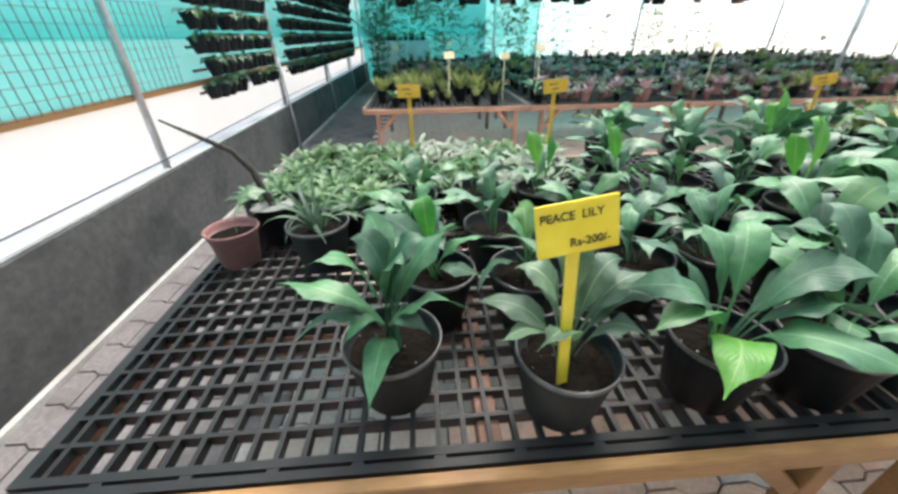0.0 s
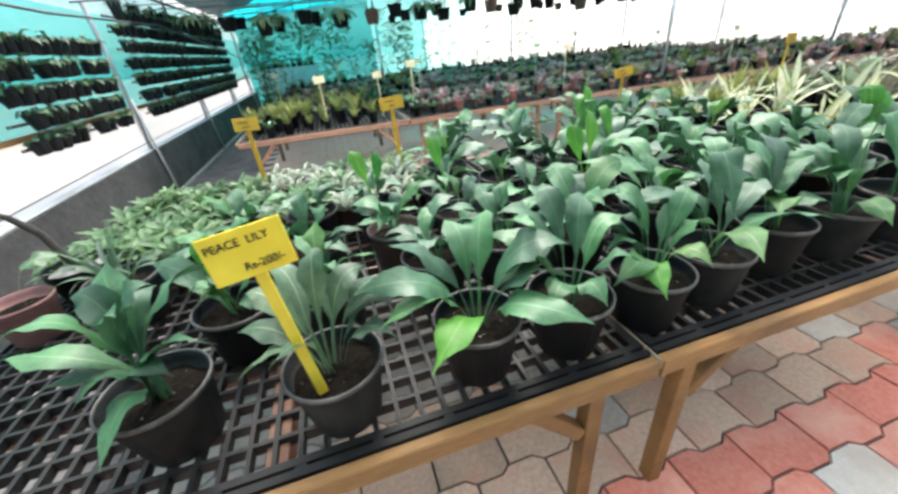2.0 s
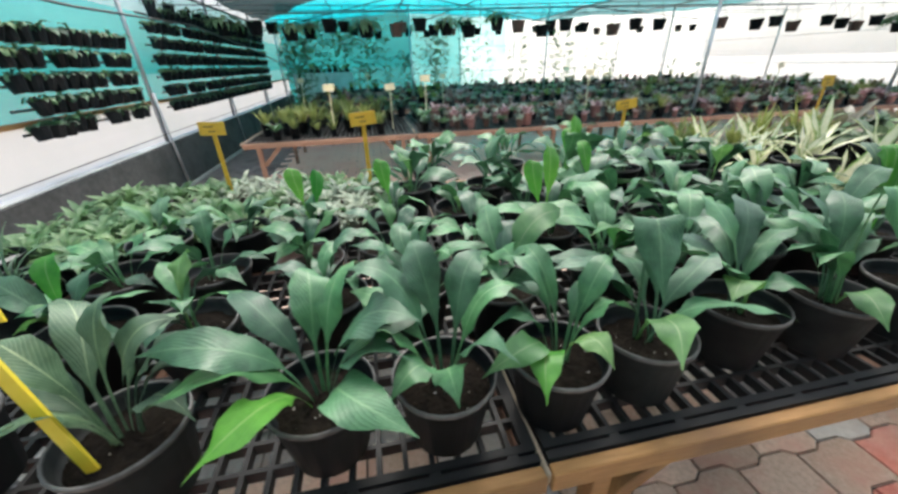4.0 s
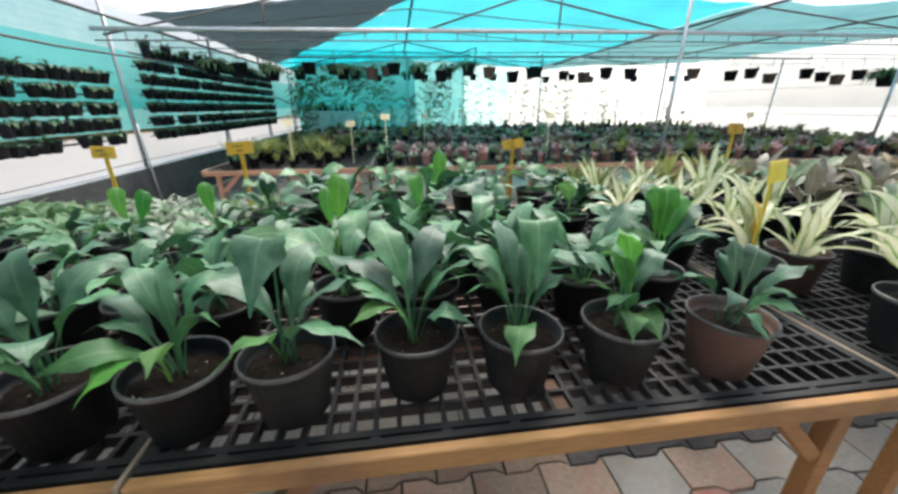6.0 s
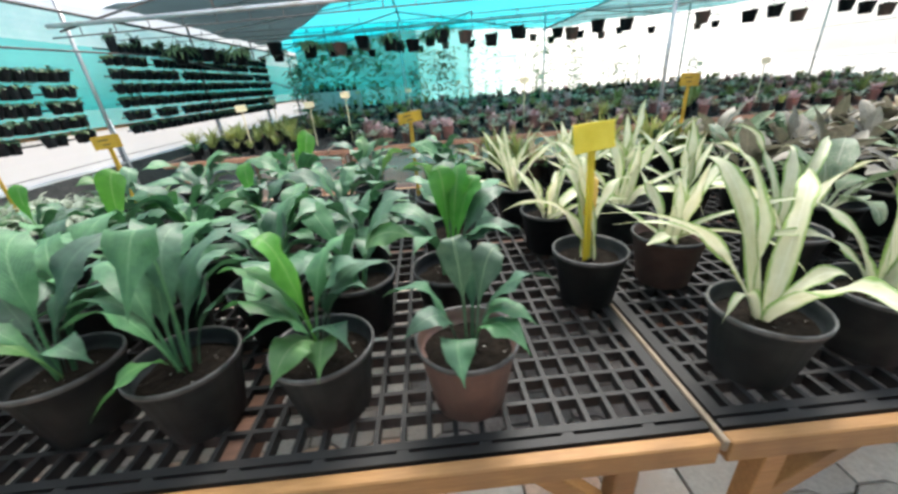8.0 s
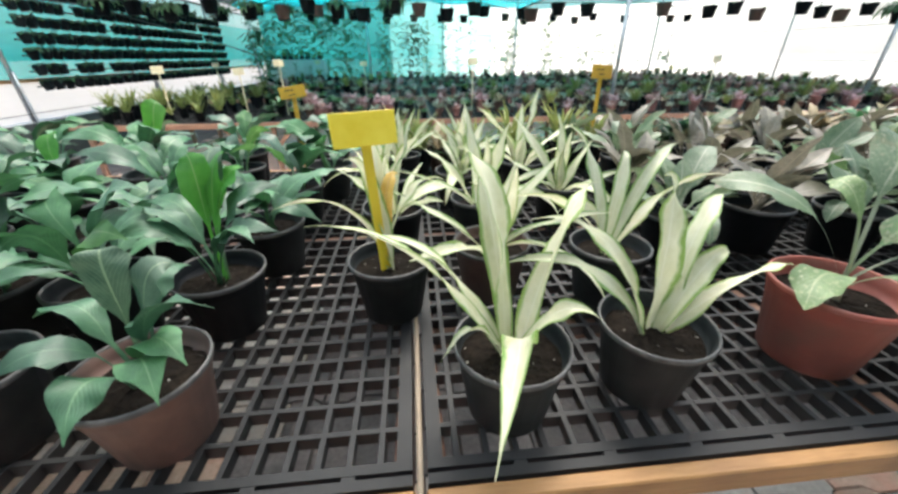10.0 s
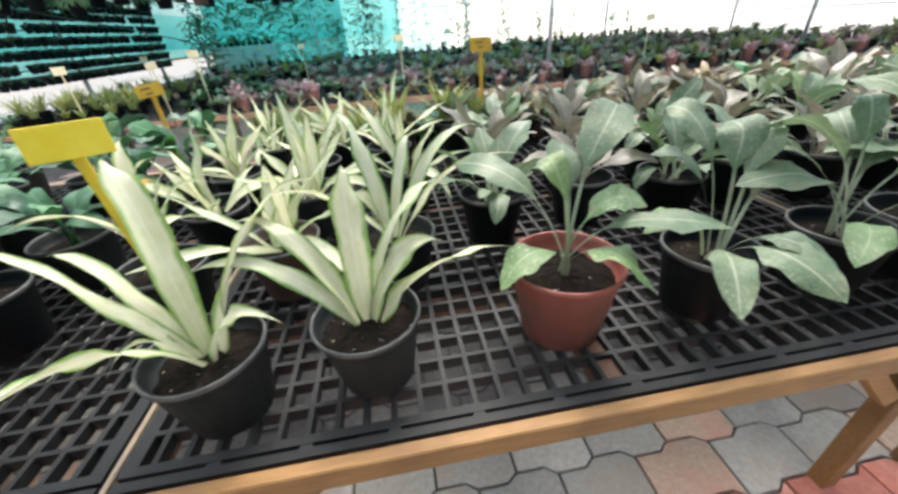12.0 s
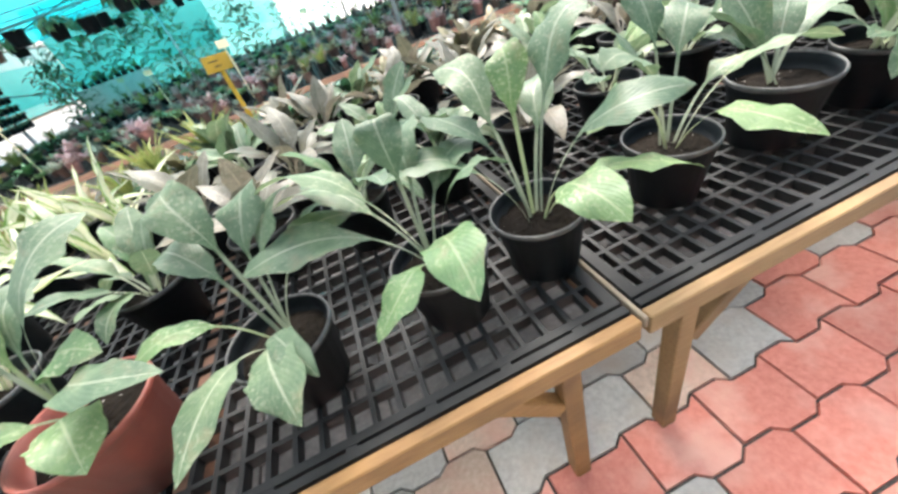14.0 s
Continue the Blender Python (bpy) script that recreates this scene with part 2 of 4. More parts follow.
M_KERB = surface("pale_mortar", (0.42, 0.40, 0.37), (0.55, 0.53, 0.5), (0.32, 0.30, 0.28), 40, 0.9, 0.4, vary=0.1)
M_STEEL = surface("galvanised_pipe", (0.42, 0.44, 0.46), (0.55, 0.57, 0.58), (0.36, 0.34, 0.31), 30, 0.4, 0.05, metal=0.6, vary=0.1)
M_PIPE_BACKLIT = surface("backlit_dark_pipe", (0.10, 0.10, 0.10), (0.17, 0.165, 0.16), (0.12, 0.09, 0.07), 30, 0.55, 0.05, metal=0.3, vary=0.15)
M_WIRE = surface("dark_wire", (0.06, 0.075, 0.075), (0.10, 0.12, 0.12), (0.09, 0.08, 0.07), 30, 0.5, 0.05, metal=0.3, vary=0.05)
M_SIGN = surface("yellow_sign_board", (0.80, 0.60, 0.03), (0.88, 0.70, 0.07), (0.74, 0.52, 0.03), 20, 0.5, 0.05, vary=0.05)
M_INK = surface("marker_ink", (0.03, 0.025, 0.015), (0.06, 0.05, 0.03), (0.05, 0.04, 0.03), 50, 0.6, 0.0, vary=0.0)
M_OLDSIGN = surface("faded_orange_sign_board", (0.55, 0.30, 0.02), (0.66, 0.40, 0.04), (0.48, 0.27, 0.03), 20, 0.6, 0.05, vary=0.1)
M_PALESIGN = surface("pale_sign_board", (0.78, 0.70, 0.42), (0.84, 0.78, 0.55), (0.7, 0.62, 0.36), 20, 0.6, 0.05, vary=0.1)
M_BARK = surface("dark_bark", (0.03, 0.026, 0.022), (0.075, 0.062, 0.05), (0.05, 0.045, 0.04), 50, 0.9, 0.6)
M_PAINT = surface("white_painted_block", (0.72, 0.72, 0.70), (0.8, 0.8, 0.78), (0.6, 0.6, 0.57), 12, 0.8, 0.2, vary=0.05)
M_NET = net_surface("turquoise_shade_net", (0.015, 0.54, 0.50), (0.08, 0.70, 0.66), 0.15, 0.72)
M_NET_FAR = net_surface("shade_toned_turquoise_net", (0.004, 0.14, 0.15), (0.018, 0.30, 0.30), 0.04, 0.6)
M_NET_ROOF = net_surface("turquoise_roof_net", (0.003, 0.29, 0.33), (0.012, 0.43, 0.47), 0.06, 0.72)
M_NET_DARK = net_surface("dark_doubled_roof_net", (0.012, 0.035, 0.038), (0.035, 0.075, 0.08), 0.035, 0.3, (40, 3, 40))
M_NET_PALE = net_surface("pale_teal_roof_net", (0.035, 0.17, 0.18), (0.10, 0.29, 0.29), 0.08, 0.65)
M_FILM = net_surface("white_plastic_film", (0.74, 0.78, 0.76), (0.88, 0.88, 0.87), 0.32, 0.84)
M_NET_GLARE = net_surface("glare_paled_turquoise_net", (0.16, 0.62, 0.58), (0.62, 0.86, 0.83), 0.15, 0.7)
M_NET_LIGHTER = net_surface("lighter_turquoise_net", (0.02, 0.30, 0.31), (0.20, 0.55, 0.54), 0.10, 0.7)
M_FILM_TINT = net_surface("pale_turquoise_film", (0.28, 0.68, 0.66), (0.66, 0.84, 0.82), 0.18, 0.8)
M_FILM_ROOF = net_surface("white_roof_film", (0.80, 0.88, 0.83), (0.86, 0.91, 0.87), 0.5, 0.85)
M_FILM_CLEAR = net_surface("clear_roof_film", (0.86, 0.9, 0.86), (0.9, 0.92, 0.9), 0.9, 0.9)
M_GROUND = surface("bare_earth", (0.30, 0.26, 0.21), (0.42, 0.37, 0.31), (0.26, 0.24, 0.18), 6, 0.95, 0.5, vary=0.0, big=0.4)


# ---- mesh helpers ----
def part(name, bm, material, parent=None, label="", smooth=False):
    me = bpy.data.meshes.new(name)
    bm.to_mesh(me)
    bm.free()
    for m in material if isinstance(material, (list, tuple)) else [material]:
        me.materials.append(m)
    if smooth:
        me.shade_smooth()
    ob = new(name, me)
    ob.parent = parent
    return tagged(ob, label)


def again(name, me, parent, m, label=""):
    """One more object on a mesh that exists."""
    ob = new(name, me)
    ob.parent = parent
    ob.matrix_basis = m
    return tagged(ob, label)


def box(bm, x0, x1, y0, y1, z0, z1):
    vs = [bm.verts.new((x, y, z)) for x in (x0, x1) for y in (y0, y1) for z in (z0, z1)]
    for f in ((0, 1, 3, 2), (4, 6, 7, 5), (0, 4, 5, 1), (2, 3, 7, 6), (0, 2, 6, 4), (1, 5, 7, 3)):
        bm.faces.new([vs[i] for i in f])


def beam(bm, a, b, w, h):
    """A square bar from a to b."""
    a, b = Vector(a), Vector(b)
    d = (b - a).normalized()
    s = d.cross(Vector((0, 0, 1)))
    s = s.normalized() if s.length > 1e-4 else Vector((1, 0, 0))
    u = s.cross(d)
    ring = [s * w / 2 * i + u * h / 2 * j for i, j in ((-1, -1), (1, -1), (1, 1), (-1, 1))]
    lo, hi = [bm.verts.new(a + r) for r in ring], [bm.verts.new(b + r) for r in ring]
    bm.faces.new(lo[::-1]), bm.faces.new(hi)
    for i in range(4):
        bm.faces.new((lo[i], lo[(i + 1) % 4], hi[(i + 1) % 4], hi[i]))


def tube(bm, pts, radius, segs=8):
    """A round bar along points; radius is one number or one per point."""
    pts = [Vector(p) for p in pts]
    rings = []
    for i, p in enumerate(pts):
        d = (pts[min(i + 1, len(pts) - 1)] - pts[max(i - 1, 0)]).normalized()
        s = d.cross(Vector((0, 0, 1)))
        s = s.normalized() if s.length > 1e-3 else Vector((1, 0, 0))
        u = s.cross(d)
        r = radius[i] if isinstance(radius, (list, tuple)) else radius
        rings.append([bm.verts.new(p + (s * math.cos(k * math.tau / segs) + u * math.sin(k * math.tau / segs)) * r) for k in range(segs)])
    for a, b in zip(rings, rings[1:]):
        for k in range(segs):
            bm.faces.new((a[k], a[(k + 1) % segs], b[(k + 1) % segs], b[k]))
    bm.faces.new(rings[0][::-1]), bm.faces.new(rings[-1])


def lathe(bm, profile, segs=24):
    rings = []
    for r, z in profile:
        rings.append([bm.verts.new((r * math.cos(k * math.tau / segs), r * math.sin(k * math.tau / segs), z)) for k in range(segs)])
    for a, b in zip(rings, rings[1:]):
        for k in range(segs):
            bm.faces.new((a[k], a[(k + 1) % segs], b[(k + 1) % segs], b[k]))
    bm.faces.new(rings[0][::-1])
    bm.faces.new(rings[-1])


def bevelled(bm, w=0.003):
    bmesh.ops.bevel(bm, geom=list(bm.edges), offset=w, segments=1, affect="EDGES")
    return bm


def thing(name, m, label, category, group="", kind=""):
    ob = new(name)
    ob.empty_display_size = 0.05
    ob.matrix_basis = m
    return tagged(ob, label, category, group, kind)


def blade(bm, length, width, rise, fall, petiole, wave, fold, rng, segs=14, start=(0, 0, 0), head=0.0, bow=1.3, tip=0.75, curl=0.0, full=0.8):
    """One leaf along a bending spine, from its foot outwards. Angles in degrees above the level."""
    uv = bm.loops.layers.uv.verify()
    x, z = 0.0, 0.0
    ph = rng.uniform(0, 6)
    m = Matrix.Translation(start) @ Matrix.Rotation(head, 4, "Z")
    rows = []
    sway = rng.uniform(-0.25, 0.25)
    for i in range(segs + 1):
        s = i / segs
        e = radians(rise + (fall - rise) * s ** bow)
        if i:
            x += math.cos(e) * length / segs
            z += math.sin(e) * length / segs
        if s <= petiole:
            half, t = 0.0045 + 0.002 * (1 - s), 0.0
        else:
            t = (s - petiole) / (1 - petiole)
            half = max(width / 2 * math.sin(math.pi * t ** tip) ** full, 0.001) if 0 < t < 1 else 0.001
            half = max(half, 0.004 * (1 - t))
        side = sway * t * t * length * 0.5
        jag = rng.uniform(-0.02, 0.02) if t > 0 else 0.0
        row = []
        for u in (-1, -0.5, 0, 0.5, 1):
            lift = fold * abs(u) * half + (wave * half * (math.sin(t * 11 + ph + (1.5 if u > 0 else 0)) + 0.25 * math.sin(t * 25 + ph * 2 + (2 if u > 0 else 0))) * u * u if t > 0 else 0)
            row.append((bm.verts.new(m @ Vector((x - math.sin(e) * lift, u * half * (1 + 0.05 * math.sin(t * 17 + ph) + jag) + side, z + math.cos(e) * lift + curl * t * u * half))), (0.5 + u / 2, s)))
        rows.append(row)
    for a, b in zip(rows, rows[1:]):
        for k in range(4):
            vs = (a[k], a[k + 1], b[k + 1], b[k])
            f = bm.faces.new([v[0] for v in vs])
            f.smooth = True
            for loop, v in zip(f.loops, vs):
                loop[uv].uv = v[1]


def arched(bm, reach, height, width, rng, petiole=0.27, wave=0.24, fold=0.16, twist=0.0, start=0.24, top=None, point=0.6, full=0.85, widest=0.86, segs=20):
    """One leaf that rises from its foot and ends at a given reach and height: stalk, then a blade with a drawn-out tip."""
    uv = bm.loops.layers.uv.verify()
    top = 0.78 * height + 0.12 if top is None else top
    ph, sway = rng.uniform(0, 6), rng.uniform(-0.10, 0.10)
    rows = []
    for i in range(segs + 1):
        s = i / segs
        x = 2 * s * (1 - s) * start * reach + s * s * reach
        z = 2 * s * (1 - s) * top + s * s * height
        dx = 2 * (1 - 2 * s) * start * reach + 2 * s * reach
        dz = 2 * (1 - 2 * s) * top + 2 * s * height
        e = math.atan2(dz, dx)
        t = max(0.0, (s - petiole) / (1 - petiole))
        half = 0.0042 - 0.0012 * s
        if 0 < t < 1:
            half = max(width / 2 * math.sin(math.pi * t ** widest) ** (full + point * t * t), half * (1 - t), 0.0008)
        elif t >= 1:
            half = 0.0006
        tw = twist * t
        side = sway * math.sin(math.pi * t) * reach
        jag = rng.uniform(-0.025, 0.025) if t > 0 else 0.0
        row = []
        for u in (-1, -0.5, 0, 0.5, 1):
            lift = half * (fold * abs(u) - 0.16 * u * u)
            if t > 0:
                lift += wave * half * u * u * (math.sin(t * 10 + ph + (1.7 if u > 0 else 0)) + 0.35 * math.sin(t * 23 + ph * 2 + (2 if u > 0 else 0)))
            wide = u * half * (1 + 0.05 * math.sin(t * 17 + ph) + jag)
            across, up = wide * math.cos(tw) - lift * math.sin(tw), wide * math.sin(tw) + lift * math.cos(tw)
            row.append((bm.verts.new((x - math.sin(e) * up, across + side, z + math.cos(e) * up)), (0.5 + u / 2, s)))
        rows.append(row)
    for a, b in zip(rows, rows[1:]):
        for k in range(4):
            vs = (a[k], a[k + 1], b[k + 1], b[k])
            f = bm.faces.new([v[0] for v in vs])
            f.smooth = True
            for loop, v in zip(f.loops, vs):
                loop[uv].uv = v[1]


def leaf_mesh(name, material, seed, shape=blade, **kw):
    bm = bmesh.new()
    shape(bm, rng=random.Random(seed), **kw)
    me = bpy.data.meshes.new(name)
    bm.to_mesh(me)
    bm.free()
    me.materials.append(material)
    return me


# ---- the large structure ----
WALL_X = 0.60          # inner face of the low wall
EDGE_Y, TOP_Z = 0.12, 0.69   # front edge and height of the benches
BACK_Y, RIGHT_X = 14.5, 17.0

bm = bmesh.new()
box(bm, -400, 400, -400, 400, -0.30, -0.05)
tagged(part("ground", bm, M_GROUND), "bare sandy earth round the nursery", "ground", kind="structure")
bm = bmesh.new()
box(bm, WALL_X, RIGHT_X, -6.0, BACK_Y, -0.05, -0.014)
floor = tagged(part("floor", bm, M_JOINT), "interlocking zigzag pavers in red and grey", "floor", kind="structure")

bm = bmesh.new()
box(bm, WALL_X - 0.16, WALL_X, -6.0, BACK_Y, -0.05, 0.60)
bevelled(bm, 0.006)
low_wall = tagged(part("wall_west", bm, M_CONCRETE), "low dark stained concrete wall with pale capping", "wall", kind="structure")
bm = bmesh.new()
box(bm, WALL_X - 0.17, WALL_X - 0.03, -6.0, BACK_Y, 0.60, 0.615)
part("capping", bm, M_PAINT, low_wall, "white painted capping")
bm = bmesh.new()
box(bm, WALL_X, WALL_X + 0.035, -6.0, BACK_Y, -0.014, 0.03)
tagged(part("trim_west", bm, M_KERB), "pale mortar strip along the foot of the wall", "kerb", kind="structure")

# sides: turquoise net above, white film below and to the north-east
def sheet(name, label, pts, material, cuts=10, sag=0.03, seed=1):
    """A cloth between four corners with soft folds."""
    rng = random.Random(seed)
    a, b, c, d = [Vector(p) for p in pts]
    nrm = (b - a).cross(d - a).normalized()
    bm = bmesh.new()
    grid = []
    for i in range(cuts + 1):
        row = []
        for j in range(cuts + 1):
            s, t = i / cuts, j / cuts
            p = (a * (1 - s) + b * s) * (1 - t) + (d * (1 - s) + c * s) * t
            p = p + nrm * sag * (noise.noise(p * 0.9) + 0.4 * rng.uniform(-1, 1))
            row.append(bm.verts.new(p))
        grid.append(row)
    for i in range(cuts):
        for j in range(cuts):
            bm.faces.new((grid[i][j], grid[i + 1][j], grid[i + 1][j + 1], grid[i][j + 1]))
    return tagged(part(name, bm, material, smooth=True), label, "shade net", kind="structure")


NX = WALL_X - 0.10
sheet("wall_west_net", "turquoise shade net stretched over wire mesh", ((NX, -6, 1.08), (NX, BACK_Y, 1.08), (NX, BACK_Y, 2.1), (NX, -6, 2.1)), M_NET, 24)
sheet("wall_west_upper_net", "turquoise net above the brighter one, paled by glare in its colour", ((NX, -6, 2.1), (NX, BACK_Y, 2.1), (NX, BACK_Y, 2.46), (NX, -6, 2.46)), M_NET_GLARE, 16, 0.02)
sheet("wall_west_top_film", "bright white film strip under the eaves", ((NX, -6, 2.46), (NX, BACK_Y, 2.46), (NX, BACK_Y, 2.70), (NX, -6, 2.70)), M_FILM, 16, 0.01)
sheet("wall_west_film", "white plastic film below the net", ((NX, -6, 0.60), (NX, BACK_Y, 0.60), (NX, BACK_Y, 1.08), (NX, -6, 1.08)), M_FILM, 20, 0.01)
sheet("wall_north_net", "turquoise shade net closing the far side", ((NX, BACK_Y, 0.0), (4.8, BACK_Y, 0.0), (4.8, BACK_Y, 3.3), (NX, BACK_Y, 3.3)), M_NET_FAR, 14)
sheet("wall_north_pale_net", "lighter turquoise net beside the darker one", ((4.8, BACK_Y, 0.0), (6.7, BACK_Y, 0.0), (6.7, BACK_Y, 3.3), (4.8, BACK_Y, 3.3)), M_NET_LIGHTER, 10)
sheet("wall_north_tinted_film", "pale turquoise film beside the white one", ((6.7, BACK_Y, 0.0), (8.4, BACK_Y, 0.0), (8.4, BACK_Y, 3.3), (6.7, BACK_Y, 3.3)), M_FILM_TINT, 10)
sheet("wall_north_film", "glaring white plastic film closing the far side", ((8.4, BACK_Y, 0.0), (RIGHT_X, BACK_Y, 0.0), (RIGHT_X, BACK_Y, 3.3), (8.4, BACK_Y, 3.3)), M_FILM, 14)
sheet("wall_east_film", "glaring white plastic film on the side", ((RIGHT_X, BACK_Y, 0.0), (RIGHT_X, 5.0, 0.0), (RIGHT_X, 5.0, 3.3), (RIGHT_X, BACK_Y, 3.3)), M_FILM, 10)
sheet("wall_east_net", "turquoise shade net on the side", ((RIGHT_X, 5.0, 0.0), (RIGHT_X, -6, 0.0), (RIGHT_X, -6, 3.3), (RIGHT_X, 5.0, 3.3)), M_NET, 10)
sheet("wall_south_net", "unseen dark net added to block light from the near side", ((RIGHT_X, -6, 0.0), (NX, -6, 0.0), (NX, -6, 3.3), (RIGHT_X, -6, 3.3)), M_NET_DARK, 10)
bm = bmesh.new()
box(bm, NX - 0.03, NX + 0.02, -6.0, BACK_Y, 1.065, 1.105)
tagged(part("trim_net", bm, M_WOOD), "weathered timber batten holding the net's lower edge", "batten", kind="structure")


def roof_sheet(name, label, x0, z0, x1, z1, material, y0=5.0, y1=BACK_Y):
    sheet(name, label, ((x0, y0, z0), (x1, y0, z1), (x1, y1, z1), (x0, y1, z0)), material, 16, 0.06)


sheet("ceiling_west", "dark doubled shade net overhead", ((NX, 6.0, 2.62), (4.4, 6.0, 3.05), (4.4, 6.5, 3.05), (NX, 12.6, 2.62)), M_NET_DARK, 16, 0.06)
sheet("ceiling_west_far", "bright turquoise shade net beyond the dark one", ((NX, 12.6, 2.62), (4.4, 6.5, 3.05), (4.4, BACK_Y, 3.05), (NX, BACK_Y, 2.62)), M_NET_ROOF, 16, 0.06)
roof_sheet("ceiling_west_film", "unseen clear film added before the dark net to light the floor", NX, 2.62, 4.4, 3.05, M_FILM_CLEAR, 5.0, 6.0)
roof_sheet("ceiling_middle", "bright turquoise shade net overhead", 4.4, 3.05, 9.3, 2.75, M_NET_ROOF)
roof_sheet("ceiling_east", "pale teal shade net overhead", 9.3, 2.75, RIGHT_X, 3.1, M_NET_PALE)

roof_sheet("ceiling_south", "unseen white film added overhead to whiten light on the benches", NX, 2.62, 8.2, 2.87, M_FILM_ROOF, -1.6, 5.0)
roof_sheet("ceiling_south_east", "unseen clear film added overhead to brighten the right-hand benches", 8.2, 2.87, RIGHT_X, 3.1, M_FILM_CLEAR, -1.6, 5.0)
roof_sheet("ceiling_aisle", "unseen dark net added overhead to dim light from the aisle", NX, 2.62, RIGHT_X, 3.1, M_NET_DARK, -6.0, -1.6)

# steel frame
frame_rig = thing("steel_frame", pose(0, 0, 0), "galvanised steel pipe frame carrying the shade nets", "pipe frame", kind="structure")


def pipe(name, pts, r=0.021, material=None):
    bm = bmesh.new()
    tube(bm, pts, r, 10)
    return part(name, bm, material or M_STEEL, frame_rig, smooth=True)


for y in (-3.1, -0.3, 2.45, 5.2, 7.95, 10.7, 13.45):
    pipe("post", [(WALL_X - 0.05, y, 0.5), (WALL_X - 0.05, y, 2.68)], 0.024)
    if y > 3:
        pipe("stay", [(WALL_X + 0.06, y - 0.05, 0.0), (WALL_X - 0.02, y, 1.2)], 0.016)
for x, y in ((8.15, 4.9), (12.0, 4.9), (15.9, 4.9), (8.23, 10.6), (12.1, 10.6), (4.4, 10.6), (16.0, 10.6), (8.23, -2.5)):
    pipe("post", [(x, y, -0.014), (x, y, 2.78)], 0.024)
for y, z in ((4.95, 2.32), (10.6, 2.65), (-2.5, 2.5)):
    pipe("crossbar", [(WALL_X - 0.06, y, z - 0.06), (4.4, y, z), (8.23, y, z + 0.06), (RIGHT_X, y, z + 0.12)], 0.027)
for x, z in ((4.4, 3.02), (9.3, 2.72), (13.0, 2.9)):
    pipe("purlin", [(x, -6, z), (x, BACK_Y, z)], 0.022, M_PIPE_BACKLIT)
for y in (4.95, 10.6):
    for x0, z0, x1, z1 in ((0.66, 2.2, 4.4, 3.0), (4.4, 3.0, 8.2, 2.35), (4.4, 2.3, 6.3, 2.9), (8.2, 2.35, 9.3, 2.72), (9.3, 2.72, 13.0, 2.4), (2.5, 2.25, 2.5, 2.78), (6.3, 2.3, 6.3, 2.92)):
        pipe("truss_bar", [(x0, y, z0), (x1, y, z1)], 0.013, M_PIPE_BACKLIT)
for y in (3.4, 7.0, 8.8, 12.4):
    pipe("roof_bar", [(0.64, y, 2.6), (4.4, y, 3.0), (9.3, y, 2.7), (RIGHT_X, y, 3.05)], 0.011)
for y, z in ((6.0, 2.21), (7.4, 2.31), (10.9, 2.5)):
    bm = bmesh.new()
    tube(bm, [(WALL_X - 0.05, y, z), (4.4, y, z - 0.02), (8.3, y, z + 0.05), (RIGHT_X, y, z + 0.1)], 0.006, 6)
    part("hanging_line", bm, M_WIRE, frame_rig)
bm = bmesh.new()
tube(bm, [(0.66, 3.0, 2.0), (0.66, 4.2, 1.98), (0.8, 6.5, 2.02), (1.0, 9.0, 1.75), (1.1, 11.5, 1.45), (1.2, 13.0, 1.2)], 0.012, 8)
part("irrigation_hose", bm, M_WIRE, frame_rig, "sagging black irrigation hose")

pipe("eaves_pipe", [(NX + 0.06, -6, 2.45), (NX + 0.06, BACK_Y - 0.05, 2.45)], 0.02, M_PIPE_BACKLIT)
# lattice hung below the front crossbar
for y, z in ((4.95, 2.20), (10.6, 2.52)):
    pipe("lower_chord", [(WALL_X - 0.05, y, z - 0.06), (4.4, y, z), (8.23, y, z + 0.06), (RIGHT_X, y, z + 0.12)], 0.008, M_PIPE_BACKLIT)
    for k in range(40):
        x = 0.9 + k * 0.4
        pipe("hanger_bar", [(x, y, z - 0.055 + 0.0155 * (x - 0.6)), (x, y, z + 0.06 + 0.0155 * (x - 0.6))], 0.006, M_PIPE_BACKLIT)

# posts, rails and seams of the far film
for x in (6.62, 8.7, 10.8, 13.0, 15.1):
    pipe("far_post", [(x, BACK_Y - 0.08, -0.014), (x, BACK_Y - 0.08, 2.72)], 0.02)
for z in (1.15, 1.95):
    pipe("far_rail", [(6.62, BACK_Y - 0.12, z), (RIGHT_X, BACK_Y - 0.12, z)], 0.012)
    pipe("side_rail", [(RIGHT_X - 0.1, 5.0, z), (RIGHT_X - 0.1, BACK_Y, z)], 0.012)

# wire mesh in front of the turquoise net
bm = bmesh.new()
WX = NX + 0.05
for k in range(24):
    z = 1.10 + k * 0.066
    box(bm, WX, WX + 0.003, -1.5, 3.05, z, z + 0.003)
for k in range(69):
    y = -1.5 + k * 0.066
    box(bm, WX + 0.003, WX + 0.006, y, y + 0.003, 1.10, 2.66)
tagged(part("wire_mesh", bm, M_WIRE), "square wire mesh stretched before the net", "wire mesh", kind="structure")
bm = bmesh.new()
tube(bm, [(WALL_X - 0.02, -3, 0.70), (WALL_X - 0.02, 2.4, 0.68), (WALL_X - 0.02, 5.2, 0.71), (WALL_X - 0.02, 13, 0.70)], 0.005, 6)
part("wire", bm, M_WIRE, low_wall, "thin wire strung above the wall")


